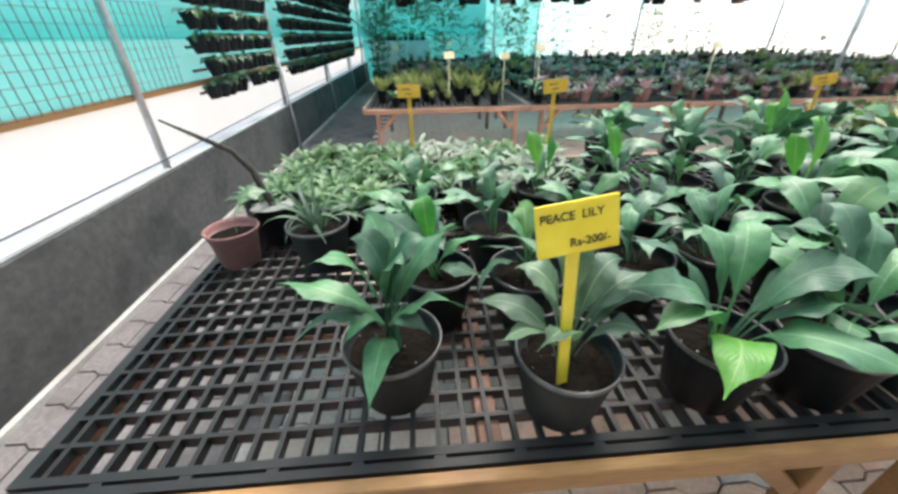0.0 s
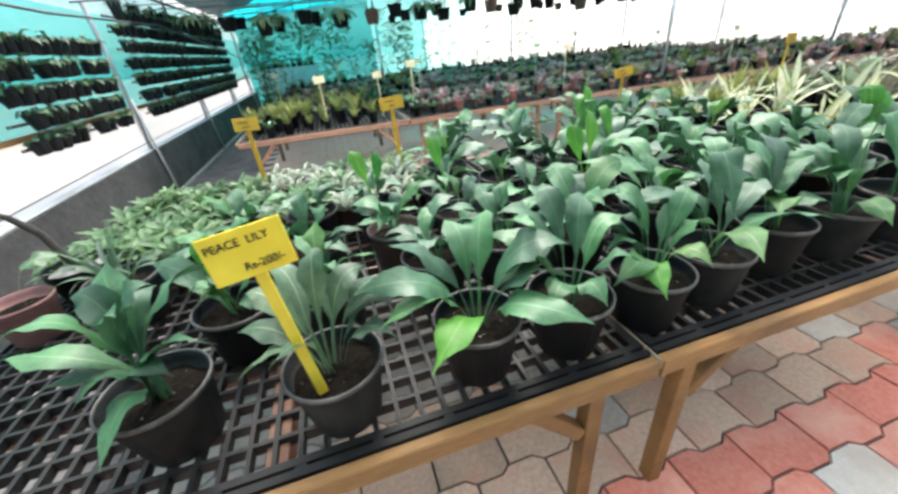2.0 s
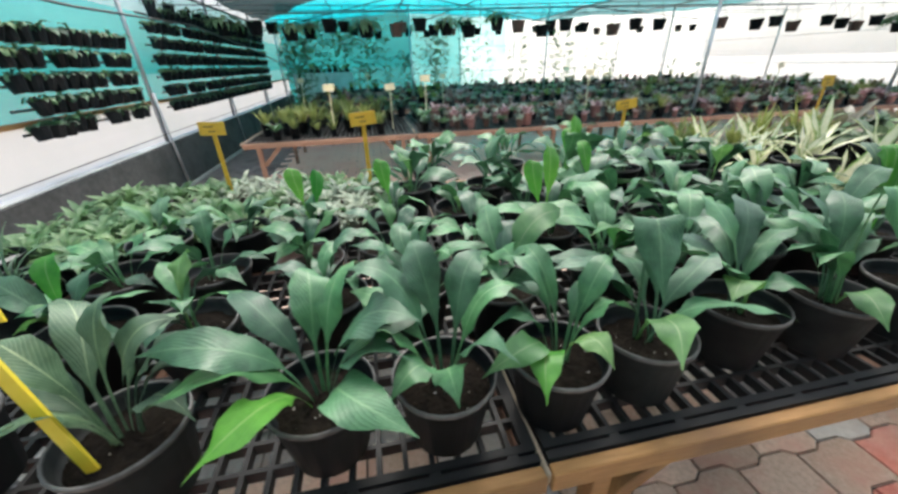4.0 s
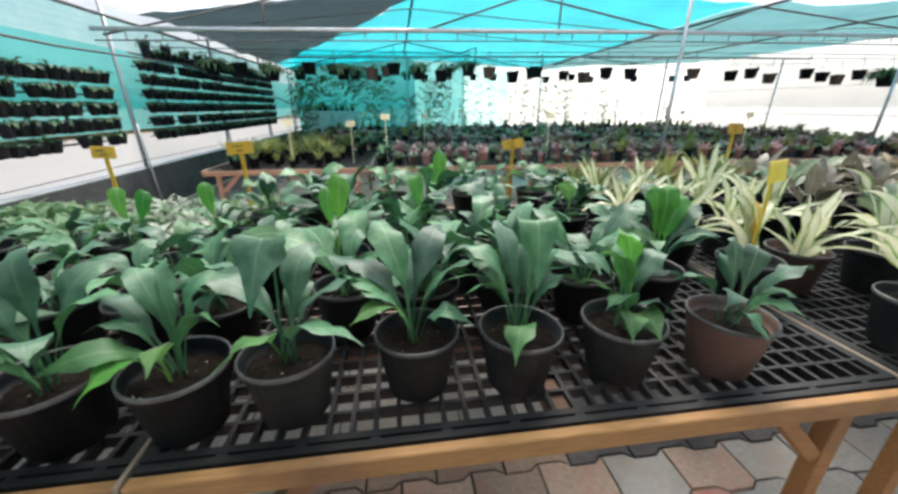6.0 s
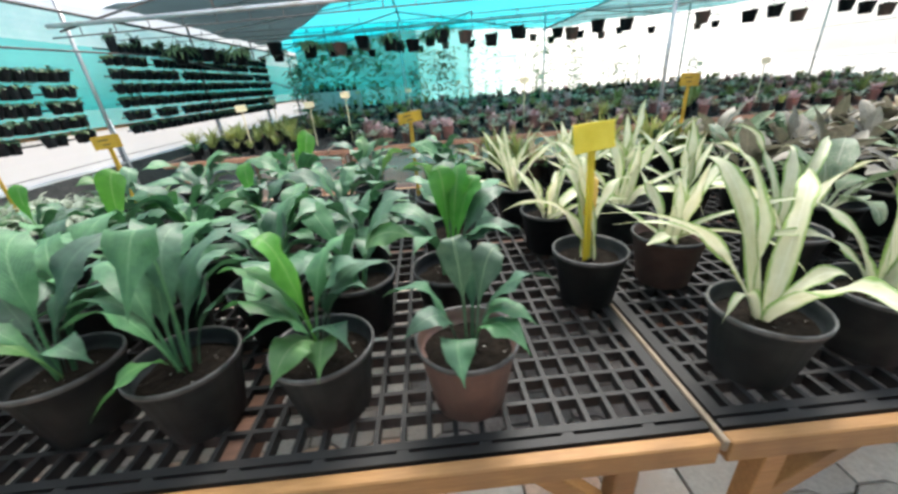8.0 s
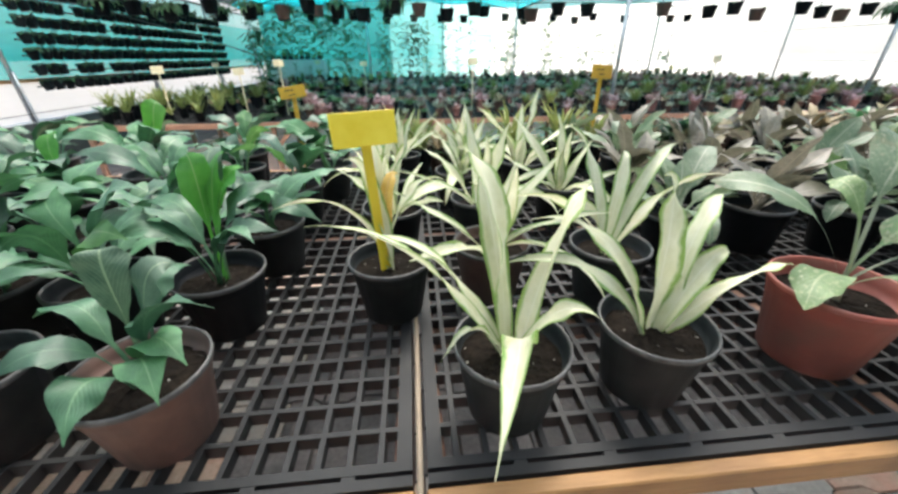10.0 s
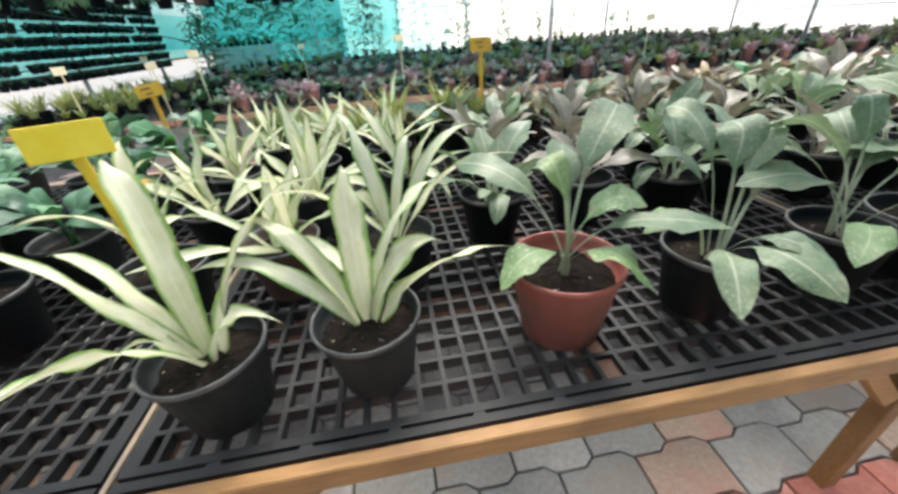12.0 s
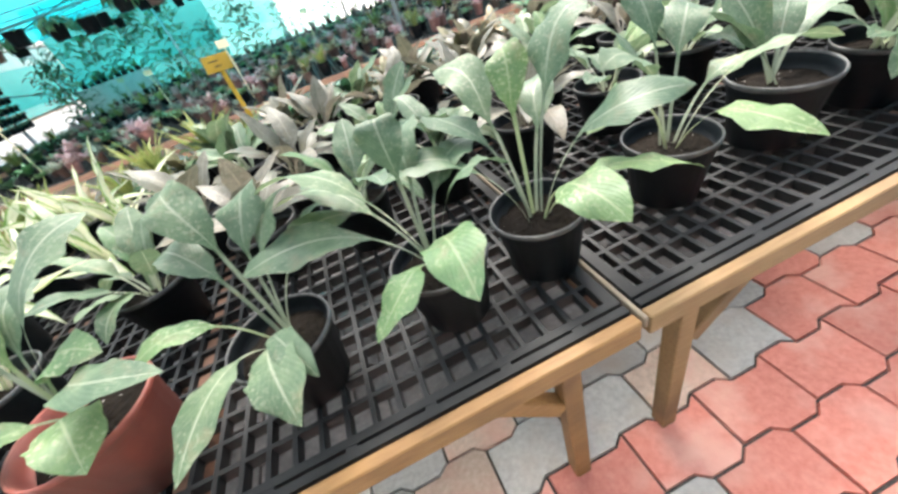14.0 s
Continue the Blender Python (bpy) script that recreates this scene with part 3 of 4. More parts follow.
# ---- benches ----
BENCH_L, BENCH_D = 1.93, 2.0


def make_bench(length, depth, label, lip=True, wood=M_WOOD):
    """A timber table with a moulded lattice tray; its front left corner on the floor is the origin."""
    b = thing("grow_bench", pose(0, 0, 0), label, "bench", "grow benches")
    w = 0.028

    def timber(name, *ends, wd=0.045, ht=0.045):
        bm = bmesh.new()
        beam(bm, *ends, wd, ht)
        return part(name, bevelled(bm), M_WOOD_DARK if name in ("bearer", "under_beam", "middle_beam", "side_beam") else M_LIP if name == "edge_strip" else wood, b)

    zc = TOP_Z - 0.031
    timber("front_beam", (0, -w / 2, zc), (length, -w / 2, zc), wd=w, ht=0.056)
    timber("back_beam", (0, depth + w / 2, zc), (length, depth + w / 2, zc), wd=w, ht=0.062)
    for x in (0.02, length - 0.02):
        timber("side_beam", (x, 0.002, zc - 0.018), (x, depth - 0.002, zc - 0.018), wd=0.035, ht=0.05)
    if lip:
        timber("edge_strip", (-0.01, -w, TOP_Z - 0.012), (-0.01, depth, TOP_Z - 0.012), wd=0.011, ht=0.030)
    timber("under_beam", (0.04, 0.42, zc - 0.02), (length / 2 - 0.027, 0.42, zc - 0.02), wd=0.06, ht=0.03)
    timber("middle_beam", (0.032, depth / 2, zc - 0.012), (length - 0.032, depth / 2, zc - 0.012), wd=0.05, ht=0.06)
    timber("bearer", (length / 2, 0.002, zc - 0.012), (length / 2, depth / 2 - 0.027, zc - 0.012), wd=0.05, ht=0.06)
    timber("bearer", (length / 2, depth / 2 + 0.027, zc - 0.012), (length / 2, depth - 0.002, zc - 0.012), wd=0.05, ht=0.06)
    for y in (0.03, depth - 0.03):
        for x, sx in ((0.15, 1), (length - 0.15, -1)):
            timber("leg", (x, y, -0.014), (x, y, TOP_Z - 0.064), wd=0.05, ht=0.05)
            timber("brace", (x + sx * 0.03, y, TOP_Z - 0.26), (x + sx * 0.22, y, TOP_Z - 0.065), wd=0.04, ht=0.045)
    # moulded lattice tray
    bm = bmesh.new()
    x0, x1, y0, y1 = 0.003, length - 0.003, 0.004, depth - 0.004
    zt, zb = TOP_Z + 0.002, TOP_Z - 0.03
    mg = 0.044
    box(bm, x0, x1, y0, y0 + 0.018, zb, zt)
    box(bm, x0, x1, y0 + 0.026, y0 + mg, zb, zt)
    box(bm, x0, x1, y1 - 0.02, y1, zb, zt)
    box(bm, x0, x0 + 0.028, y0 + mg, y1 - 0.02, zb, zt)
    box(bm, x1 - 0.028, x1, y0 + mg, y1 - 0.02, zb, zt)
    nx = round((x1 - x0) / 0.0555)
    px = (x1 - x0) / nx
    ny = round((y1 - y0 - mg) / 0.0655)
    py = (y1 - y0 - mg) / ny
    for i in range(1, nx):
        x = x0 + i * px
        wd = 0.007
        box(bm, x - wd, x + wd - 0.003, y0 + mg, y1 - 0.02, zb + 0.004, zt - 0.001)
        if i % 3 == 0:
            box(bm, x - 0.012, x + 0.012, y0 + 0.018, y0 + 0.026, zb, zt - 0.001)
    for j in range(1, ny):
        y = y0 + mg + j * py
        wd = 0.006
        for i in range(nx):
            xa, xb = x0 + i * px, x0 + (i + 1) * px
            box(bm, max(xa + 0.003, x0 + 0.028), min(xb - 0.006, x1 - 0.028), y - wd, y + wd - 0.002, zb + 0.002, zt)
    part("lattice_tray", bm, M_TRAY, b, "black moulded plastic lattice tray")
    return b


bench = make_bench(BENCH_L, BENCH_D, "orange-brown timber bench topped with a black plastic lattice")
FRONT_X0 = 3.465 - 1.95
end_bench = make_bench(BENCH_L - 0.055, BENCH_D, "orange-brown timber end bench topped with a black plastic lattice", False)
end_bench.matrix_basis = pose(FRONT_X0 + 0.065, EDGE_Y, 0)
bench.matrix_basis = pose(FRONT_X0 + 1.95, EDGE_Y, 0)
copy_thing(bench, pose(FRONT_X0 + 1.95 * 2, EDGE_Y, 0))
dull_bench = make_bench(BENCH_L, BENCH_D, "dull brown timber bench topped with a black plastic lattice", True, M_WOOD_DULL)
dull_bench.matrix_basis = pose(FRONT_X0 + 1.95 * 3, EDGE_Y, 0)
for k in range(4, 6):
    copy_thing(dull_bench, pose(FRONT_X0 + 1.95 * k, EDGE_Y, 0))
FAR_ROWS = (4.2, 7.0, 9.6, 12.1)
for j, y in enumerate(FAR_ROWS):
    for k in range(7):
        if j + k == 0:
            old_bench = make_bench(BENCH_L, BENCH_D, "weathered brown timber bench topped with a black plastic lattice", True, M_WOOD_OLD)
            old_bench.matrix_basis = pose(1.75, y, 0)
        else:
            copy_thing(old_bench, pose(1.75 + 1.95 * k, y, 0))

# ---- pots and plants ----
POT_H, POT_R = 0.165, 0.108


def pot_mesh(name, r, h, material, segs=24):
    bm = bmesh.new()
    lathe(bm, [(r * 0.70, 0.0), (r * 0.73, 0.004), (r * 0.93, h * 0.84), (r * 0.95, h * 0.85), (r * 0.97, h * 0.985), (r, h), (r * 0.985, h + 0.003), (r * 0.955, h), (r * 0.93, h * 0.9), (r * 0.88, h * 0.78), (r * 0.02, h * 0.78)], segs)
    me = bpy.data.meshes.new(name)
    bm.to_mesh(me)
    bm.free()
    me.materials.append(material)
    me.shade_smooth()
    return me


def soil_mesh(name, r, material, segs=20, seed=3):
    rng = random.Random(seed)
    bm = bmesh.new()
    rings = []
    for i in range(6):
        q = i / 5
        rings.append([bm.verts.new((r * q * math.cos(k * math.tau / segs), r * q * math.sin(k * math.tau / segs), 0.010 * (1 - q) + rng.uniform(-0.003, 0.003))) for k in range(segs)] if i else [bm.verts.new((0, 0, 0.012))])
    for k in range(segs):
        bm.faces.new((rings[0][0], rings[1][k], rings[1][(k + 1) % segs]))
    for a, b in zip(rings[1:], rings[2:]):
        for k in range(segs):
            bm.faces.new((a[k], b[k], b[(k + 1) % segs], a[(k + 1) % segs]))
    me = bpy.data.meshes.new(name)
    bm.to_mesh(me)
    bm.free()
    me.materials.append(material)
    return me


bm = bmesh.new()
lathe(bm, [(POT_R * 0.99, POT_H - 0.008), (POT_R * 1.012, POT_H - 0.006), (POT_R * 1.015, POT_H + 0.003), (POT_R * 0.99, POT_H + 0.006), (POT_R * 0.965, POT_H + 0.003), (POT_R * 0.965, POT_H - 0.006)], 28)
bmesh.ops.delete(bm, geom=[f for f in bm.faces if len(f.verts) > 4], context="FACES")
RIM = bpy.data.meshes.new("rim")
bm.to_mesh(RIM)
bm.free()
RIM.materials.append(M_RIM)
RIM.shade_smooth()
RIM_RED = RIM.copy()
RIM_RED.materials[0] = M_POT_RED
RIM_ROSE = RIM.copy()
RIM_ROSE.materials[0] = M_POT_ROSE
POTS = {k: pot_mesh("pot", POT_R, POT_H, m) for k, m in (("black", M_POT), ("worn", M_POT_WORN), ("brown", M_POT_BROWN), ("red", M_POT_RED), ("rose", M_POT_ROSE))}
SOIL = soil_mesh("soil", POT_R * 0.885, M_SOIL)
GRAVEL = soil_mesh("gravel", POT_R * 0.86, M_GRAVEL, seed=5)
POT_WORDS = {"black": "black plastic pot", "worn": "dusty dark grey pot", "brown": "brownish plastic pot", "red": "terracotta red plastic pot", "rose": "faded rose-brown plastic pot"}

# leaf shapes by habit: U upright, M half raised, F flat, D drooping, Y young and light green, G lighter green, V pale and raised
def habit(material, seed, rows, **kw):
    return [leaf_mesh("leaf", material, seed + i, length=l, width=w, rise=r, fall=f, curl=c, **kw) for i, (l, w, r, f, c) in enumerate(rows)]


def arches(material, seed, rows, **kw):
    """Rows of reach, height and width in centimetres."""
    return [leaf_mesh("leaf", material, seed + i, arched, reach=r / 100, height=h / 100, width=w / 100, twist=0.7 * math.sin(seed + i * 2.3), **kw) for i, (r, h, w) in enumerate(rows)]


LILY = {
    "U": arches(M_LILY, 1, ((14, 28, 8), (17, 26, 8), (11, 24, 6.5))),
    "M": arches(M_LILY, 5, ((22, 23, 8.5), (19, 21, 8), (25, 20, 8.5), (16, 20, 7))),
    "F": arches(M_LILY, 10, ((27, 16, 8.5), (25, 18, 8), (29, 13, 8), (21, 13, 7))),
    "D": arches(M_LILY, 15, ((25, 6, 8), (22, 8, 7.5), (18, 5, 6.5)), top=0.18),
    "Y": arches(M_LILY_YOUNG, 20, ((8, 32, 8), (12, 29, 7.5)), wave=0.08, fold=0.3),
    "G": arches(M_LILY_MID, 27, ((21, 20, 8.5), (18, 23, 8))),
}
CREAM = {
    "U": habit(M_CREAM, 40, ((0.34, 0.048, 84, 68, 0.6), (0.31, 0.045, 80, 58, -0.6), (0.29, 0.040, 86, 74, 0.3)), petiole=0.0, wave=0.55, fold=0.35, segs=12, tip=0.85),
    "M": habit(M_CREAM, 44, ((0.35, 0.046, 68, 32, 0.5), (0.32, 0.048, 64, 40, -0.5)), petiole=0.0, wave=0.5, fold=0.35, segs=12, tip=0.85),
    "F": habit(M_CREAM, 48, ((0.41, 0.036, 46, 16, 0.5), (0.39, 0.038, 40, 4, -0.4)), petiole=0.0, wave=0.5, fold=0.35, segs=12, tip=0.85, bow=1.2),
    "D": habit(M_CREAM, 52, ((0.40, 0.055, 56, -66, 0.3), (0.36, 0.05, 48, -50, -0.3)), petiole=0.0, wave=0.15, fold=0.3, segs=12, tip=0.85, bow=1.2),
}
SPOT = {
    "U": habit(M_SPOT, 70, ((0.334, 0.099, 84, 52, 0.1), (0.317, 0.095, 80, 42, -0.2)), petiole=0.37, wave=0.18, fold=0.2, tip=0.85, full=0.58),
    "M": habit(M_SPOT, 74, ((0.334, 0.096, 74, 12, 0.1), (0.317, 0.093, 70, 30, -0.1)), petiole=0.37, wave=0.18, fold=0.18, tip=0.85, full=0.58, bow=1.5),
    "F": habit(M_SPOT, 78, ((0.334, 0.086, 62, -12, 0.15), (0.326, 0.090, 58, -4, -0.15)), petiole=0.37, wave=0.18, fold=0.15, tip=0.85, full=0.58, bow=1.4),
    "D": habit(M_SPOT, 82, ((0.334, 0.079, 66, -58, 0.1),), petiole=0.37, wave=0.18, fold=0.18, tip=0.85, full=0.58, bow=1.3),
    "V": habit(M_SPOT_PALE, 84, ((0.282, 0.082, 80, 28, -0.1),), petiole=0.39, wave=0.18, fold=0.15, tip=0.9, full=0.55, bow=1.5),
    "Y": habit(M_SPOT_PALE, 86, ((0.273, 0.077, 50, -22, 0.2), (0.255, 0.076, 46, -14, -0.1)), petiole=0.39, wave=0.18, fold=0.15, tip=0.9, full=0.55, bow=1.5),
}
BROWN = {k: habit(M_BROWN, 95 + i, ((0.35, 0.088, r, f, 0.1),), petiole=0.36, wave=0.14, fold=0.2) for i, (k, r, f) in enumerate((("U", 84, 55), ("M", 76, 22), ("F", 62, -10), ("D", 60, -40)))}


def arrange(kinds, plan, rng, size=1.0):
    """plan: 'habit heading size' triples, headings in degrees from the aisle's direction."""
    out = []
    for w in plan.split():
        k, a, s = w[0], *(w[1:].split(":") + ["1"])[:2]
        out.append((rng.choice(kinds.get(k, kinds["M"])), float(a) + rng.uniform(-6, 6), float(s) * size * rng.uniform(0.96, 1.04)))
    return out


LILY_SKIN = {"": M_LILY, "Y": M_LILY_YOUNG, "G": M_LILY_MID, "A": M_LILY_GREY, "T": M_LILY}
CREAM_SKIN = {"": M_CREAM, "Z": M_YELLOW}
SPOT_SKIN = {"": M_SPOT, "P": M_SPOT_PALE}


def tips(plan, skin, seed, slim=1.0, turned=0.6, size=1.0, **kw):
    """plan: 'heading:reach:height:width' of each leaf's tip from the foot, in degrees and centimetres, with a letter for its skin."""
    out = []
    for i, w in enumerate(plan.split()):
        k = w[0] if w[0].isalpha() else ""
        a, r, h, wd = (float(q) for q in w[len(k):].split(":"))
        more = dict(kw, start=-1.2, top=h / 100 + 0.38, petiole=0.46) if k == "T" else kw
        out.append((leaf_mesh("leaf", skin[k], seed * 31 + i, arched, reach=r / 100, height=h / 100, width=wd * slim / 100, twist=turned * math.sin(i * 2.1 + seed), **more), a, size))
    return out


def set_plant(name, x, y, seed, leaves, words, pot, group, scale=1.0):
    rng = random.Random(seed)
    return potted(name, x, y, leaves, words, "potted plant", pot, 1.0, rng.uniform(0, 360), (rng.uniform(-1, 1), rng.uniform(-1, 1)), scale=scale, group=group, rolled=0.0)


def tip_lily(x, y, seed, plan, pot="worn", grey=False):
    skin = dict(LILY_SKIN, **{"": M_LILY_GREY}) if grey else LILY_SKIN
    return set_plant("peace_lily", x, y, seed, tips(plan, skin, seed, slim=0.94, turned=0.8, size=0.95), "mottled grey-green peace lily" if grey else "glossy dark green peace lily", pot, "peace lilies")


def tip_striped(x, y, seed, plan, pot="worn"):
    return set_plant("striped_plant", x, y, seed, tips(plan, CREAM_SKIN, seed, petiole=0.0, wave=0.5, fold=0.4, full=0.6, widest=0.72, point=0.9, slim=0.78, turned=1.2, start=0.36), "cream and green striped sword-leaved plant", pot, "cream striped plants")


def tip_spotted(x, y, seed, plan, pot="black", scale=1.0):
    return set_plant("broad_leaved_plant", x, y, seed, tips(plan, SPOT_SKIN, seed, petiole=0.44, wave=0.16, full=0.56, widest=0.86, point=0.15, start=0.3), "grey-green spotted broad-leaved plant", pot, "spotted broad-leaved plants", scale)


def free_plan(rng, n, habits):
    """A spray by the golden angle, outer leaves flat, inner ones upright."""
    a, w = rng.uniform(0, 360), []
    for k in range(n):
        w.append(f"{habits[k % len(habits)]}{a % 360:.0f}:{rng.uniform(0.75, 1.15):.2f}")
        a += 137.5
    return " ".join(w)


def potted(name, x, y, leaves, words, category, pot="worn", size=1.0, turn=0.0, tilt=(0, 0), top=SOIL, scale=1.0, group="", rolled=16.0):
    """leaves: (mesh, heading in degrees, size) each."""
    h = thing(name, pose(x, y, TOP_Z + 0.002, tilt[0], tilt[1], turn) @ Matrix.Scale(scale, 4), words + " in a " + POT_WORDS[pot], category, group)
    again("rim", RIM_RED if pot == "red" else RIM_ROSE if pot == "rose" else RIM, again("pot", POTS[pot], h, Matrix(), POT_WORDS[pot]), Matrix(), "" if pot in ("red", "rose") else "scuffed grey rim")
    again("gravel" if top is GRAVEL else "soil", top, h, pose(0, 0, POT_H * 0.79))
    for k, (me, a, s) in enumerate(leaves):
        r = 0.012 + 0.004 * (k % 3)
        roll = rolled * math.sin(k * 2.4 + x * 31 + y * 17)
        m = pose(r * math.cos(radians(a)), r * math.sin(radians(a)), POT_H * 0.74, roll, 0, a - turn)
        again("leaf", me, h, m @ Matrix.Scale(s * size / scale, 4))
    return h


def upright_thing(name, x, y, seed, kinds, plan, words, pot, group, size=1.0, scale=1.0):
    rng = random.Random(seed)
    return potted(name, x, y, arrange(kinds, plan, rng, size), words, "potted plant", pot, 1.0, rng.uniform(0, 360), (rng.uniform(-2, 2), rng.uniform(-2, 2)), scale=scale, group=group)


def lily(x, y, seed, plan, pot="worn", size=1.0):
    return upright_thing("peace_lily", x, y, seed, LILY, plan, "glossy dark green peace lily", pot, "peace lilies", size)


def striped(x, y, seed, plan=None, pot="worn", size=1.0):
    plan = plan or free_plan(random.Random(seed), 9, "UFMUMFD")
    return upright_thing("striped_plant", x, y, seed, CREAM, plan, "cream and green striped sword-leaved plant", pot, "cream striped plants", size)


def spotted(x, y, seed, plan=None, pot="black", size=0.95, brown=False, scale=1.0):
    plan = plan or free_plan(random.Random(seed), 12, "MFYDMUFFVDM")
    return upright_thing("broad_leaved_plant", x, y, seed, BROWN if brown else SPOT, plan, "dull brownish broad-leaved plant" if brown else "grey-green spotted broad-leaved plant", pot, "spotted broad-leaved plants", size, scale)


# front row of peace lilies
tip_lily(2.317, 0.32, 101, "167:27:17:8 196:16:27:8 36:23:26:9 204:21:12:7.5 262:20:4:8 345:21:16:8 320:8:27:6 15:11:29:7 150:10:28:7.5 225:13:11:7 325:13:12:6 110:18:29:7 80:16:22:7")
tip_lily(2.683, 0.25, 102, "123:22:24:8 11:20:19:7.5 150:20:12:7 187:18:9:7 3:21:14:7.5 335:16:9:7.5 30:14:22:7 160:12:25:7 70:10:28:7 215:13:14:6.5 50:19:18:7", grey=True)
tip_lily(3.025, 0.26, 103, "138:24:21:9 182:27:20:9.5 Y230:24:10:10.5 345:21:23:10 335:22:16:9.5 312:26:12:10.5 G200:26:15:9 60:18:25:9 96:16:24:9 15:27:16:9", "black")
tip_lily(3.275, 0.25, 104, "160:18:29:8.5 143:22:19:8.5 52:18:25:8 13:19:21:8 313:16:17:8.5 273:12:10:7.5 219:14:9:7.5 110:12:31:8 190:20:17:8", "black")
tip_lily(3.53, 0.25, 105, "110:15:25:6.5 Y240:17:7:7.5 G290:13:12:6.5 345:14:17:6.5 131:12:17:6 27:12:25:6.5 G205:22:10:7.5 136:14:25:7 165:24:18:7.5 44:14:19:6.5 185:16:14:6", "black")
tip_lily(3.765, 0.265, 106, "325:27:15:9.5 G250:22:12:9 T255:8:18:13 150:28:20:8.5 69:20:26:8 172:26:22:8.5 20:22:20:8.5 100:24:16:8", "worn")
tip_lily(4.07, 0.31, 107, "145:27:21:8.5 60:22:28:9 12:24:20:8.5 G208:19:13:8.5 160:25:19:8 16:17:17:7.5 115:20:31:10 175:20:16:7.5 85:24:20:8.5 330:16:9:7")
tip_lily(4.338, 0.29, 108, "171:21:18:8 T262:7:20:11 29:20:22:8 95:20:29:8 55:20:28:8 10:18:15:7.5 190:17:17:7.5 150:18:25:8 120:24:19:8 G245:17:5:8.5 75:24:20:8")
tip_lily(4.63, 0.29, 109, "G173:20:15:8.5 G240:15:6:9 Y175:8:31:9.5 G187:15:26:8 345:15:17:8 5:13:22:8.5 G276:13:5:8 308:13:9:7.5 150:20:22:8 211:15:13:7.5 60:18:24:8.5 30:20:18:8")
tip_lily(4.935, 0.27, 110, "A110:6:25:8 353:17:19:8 166:17:13:7.5 315:15:8:7.5 265:13:4:8 A40:9:22:7.5 335:14:11:7.5 217:14:12:6.5 75:14:17:7", "brown")
tip_lily(4.92, 0.595, 111, "Y69:10:33:9 Y36:12:30:8 165:18:19:7 195:19:16:7 329:19:18:7 17:18:26:7.5 Y121:7:33:8.5 A90:16:33:8.5 348:20:18:7 150:24:19:6.5 240:16:16:7", "black")
# rows behind
GRASSLY = habit(M_LILY_GREY, 33, ((0.25, 0.017, 80, -20, 0.1), (0.22, 0.015, 74, -50, 0.1), (0.24, 0.016, 86, 40, 0.1)), petiole=0.0, wave=0.1, fold=0.3)
for i, (x, y) in enumerate(((2.42, 0.58), (2.68, 0.56), (3.02, 0.60), (3.26, 0.62), (3.50, 0.55), (3.86, 0.60), (4.12, 0.58), (4.40, 0.60), (4.66, 0.58),
        (2.02, 0.91), (2.36, 0.87), (2.64, 0.84), (2.93, 0.85), (3.20, 0.89), (3.52, 0.88), (3.81, 0.90), (4.08, 0.86), (4.33, 0.88), (4.62, 0.88), (4.95, 0.90),
        (2.34, 1.15), (2.63, 1.19), (2.90, 1.16), (3.23, 1.19), (3.52, 1.2), (3.84, 1.2), (4.16, 1.2), (4.5, 1.2), (4.93, 1.30),
        (3.35, 1.55), (3.75, 1.52), (4.2, 1.55), (4.6, 1.58), (5.0, 1.6), (3.5, 1.9), (4.0, 1.9), (4.5, 1.92), (4.95, 1.92))):
    young = {0: " Y95:1.0", 15: " Y90:1.1 Y60:0.9", 22: " Y88:1.1 Y110", 23: " Y85:1.1", 26: " Y95", 31: " Y90:1.15 Y70"}.get(i, "")
    if i == 9:
        potted("grassy_plant", x, y, [(GRASSLY[q % 3], q * 137.5, 0.8 + 0.05 * (q % 7)) for q in range(22)], "thin-leaved drooping grassy plant", "potted plant", "worn")
        continue
    small = i in (0, 1, 2, 3, 9, 10, 11, 12, 13, 14, 20, 21, 22, 23, 24)
    lily(x, y, 200 + i, free_plan(random.Random(200 + i), 9 if small else 11, ("FMUFMDFGM", "MFMGDFMF", "FMMFDFMF", "MFUMFFDM")[i % 4]) + young, ("black", "worn")[i % 2] if i != 12 else "brown", 0.76 if small else 0.94)
# small red pot, gravel pot with a dead stick
potted("cutting", 1.70, 0.95, tips("A42:15:13:8", LILY_SKIN, 7, petiole=0.45, start=0.12, top=0.2), "single-leaved cutting", "potted plant", "rose", 1.0, 0, scale=0.84, rolled=0.0)
gp = thing("bonsai_stick", pose(1.80, 1.12, TOP_Z + 0.002), "leafless bent dark branch in a gravel-topped black pot", "potted plant")
again("pot", POTS["black"], gp, Matrix(), "black plastic pot")
again("gravel", GRAVEL, gp, pose(0, 0, POT_H * 0.88), "pale gravel mulch")
bm = bmesh.new()
tube(bm, [(0, 0, 0.14), (-0.03, 0.0, 0.22), (-0.05, 0.01, 0.29), (-0.10, 0.0, 0.37), (-0.20, -0.01, 0.43), (-0.30, -0.02, 0.49)], [0.016, 0.014, 0.013, 0.011, 0.008, 0.004], 8)
part("branch", bm, M_BARK, gp, "bare dark branch", smooth=True)

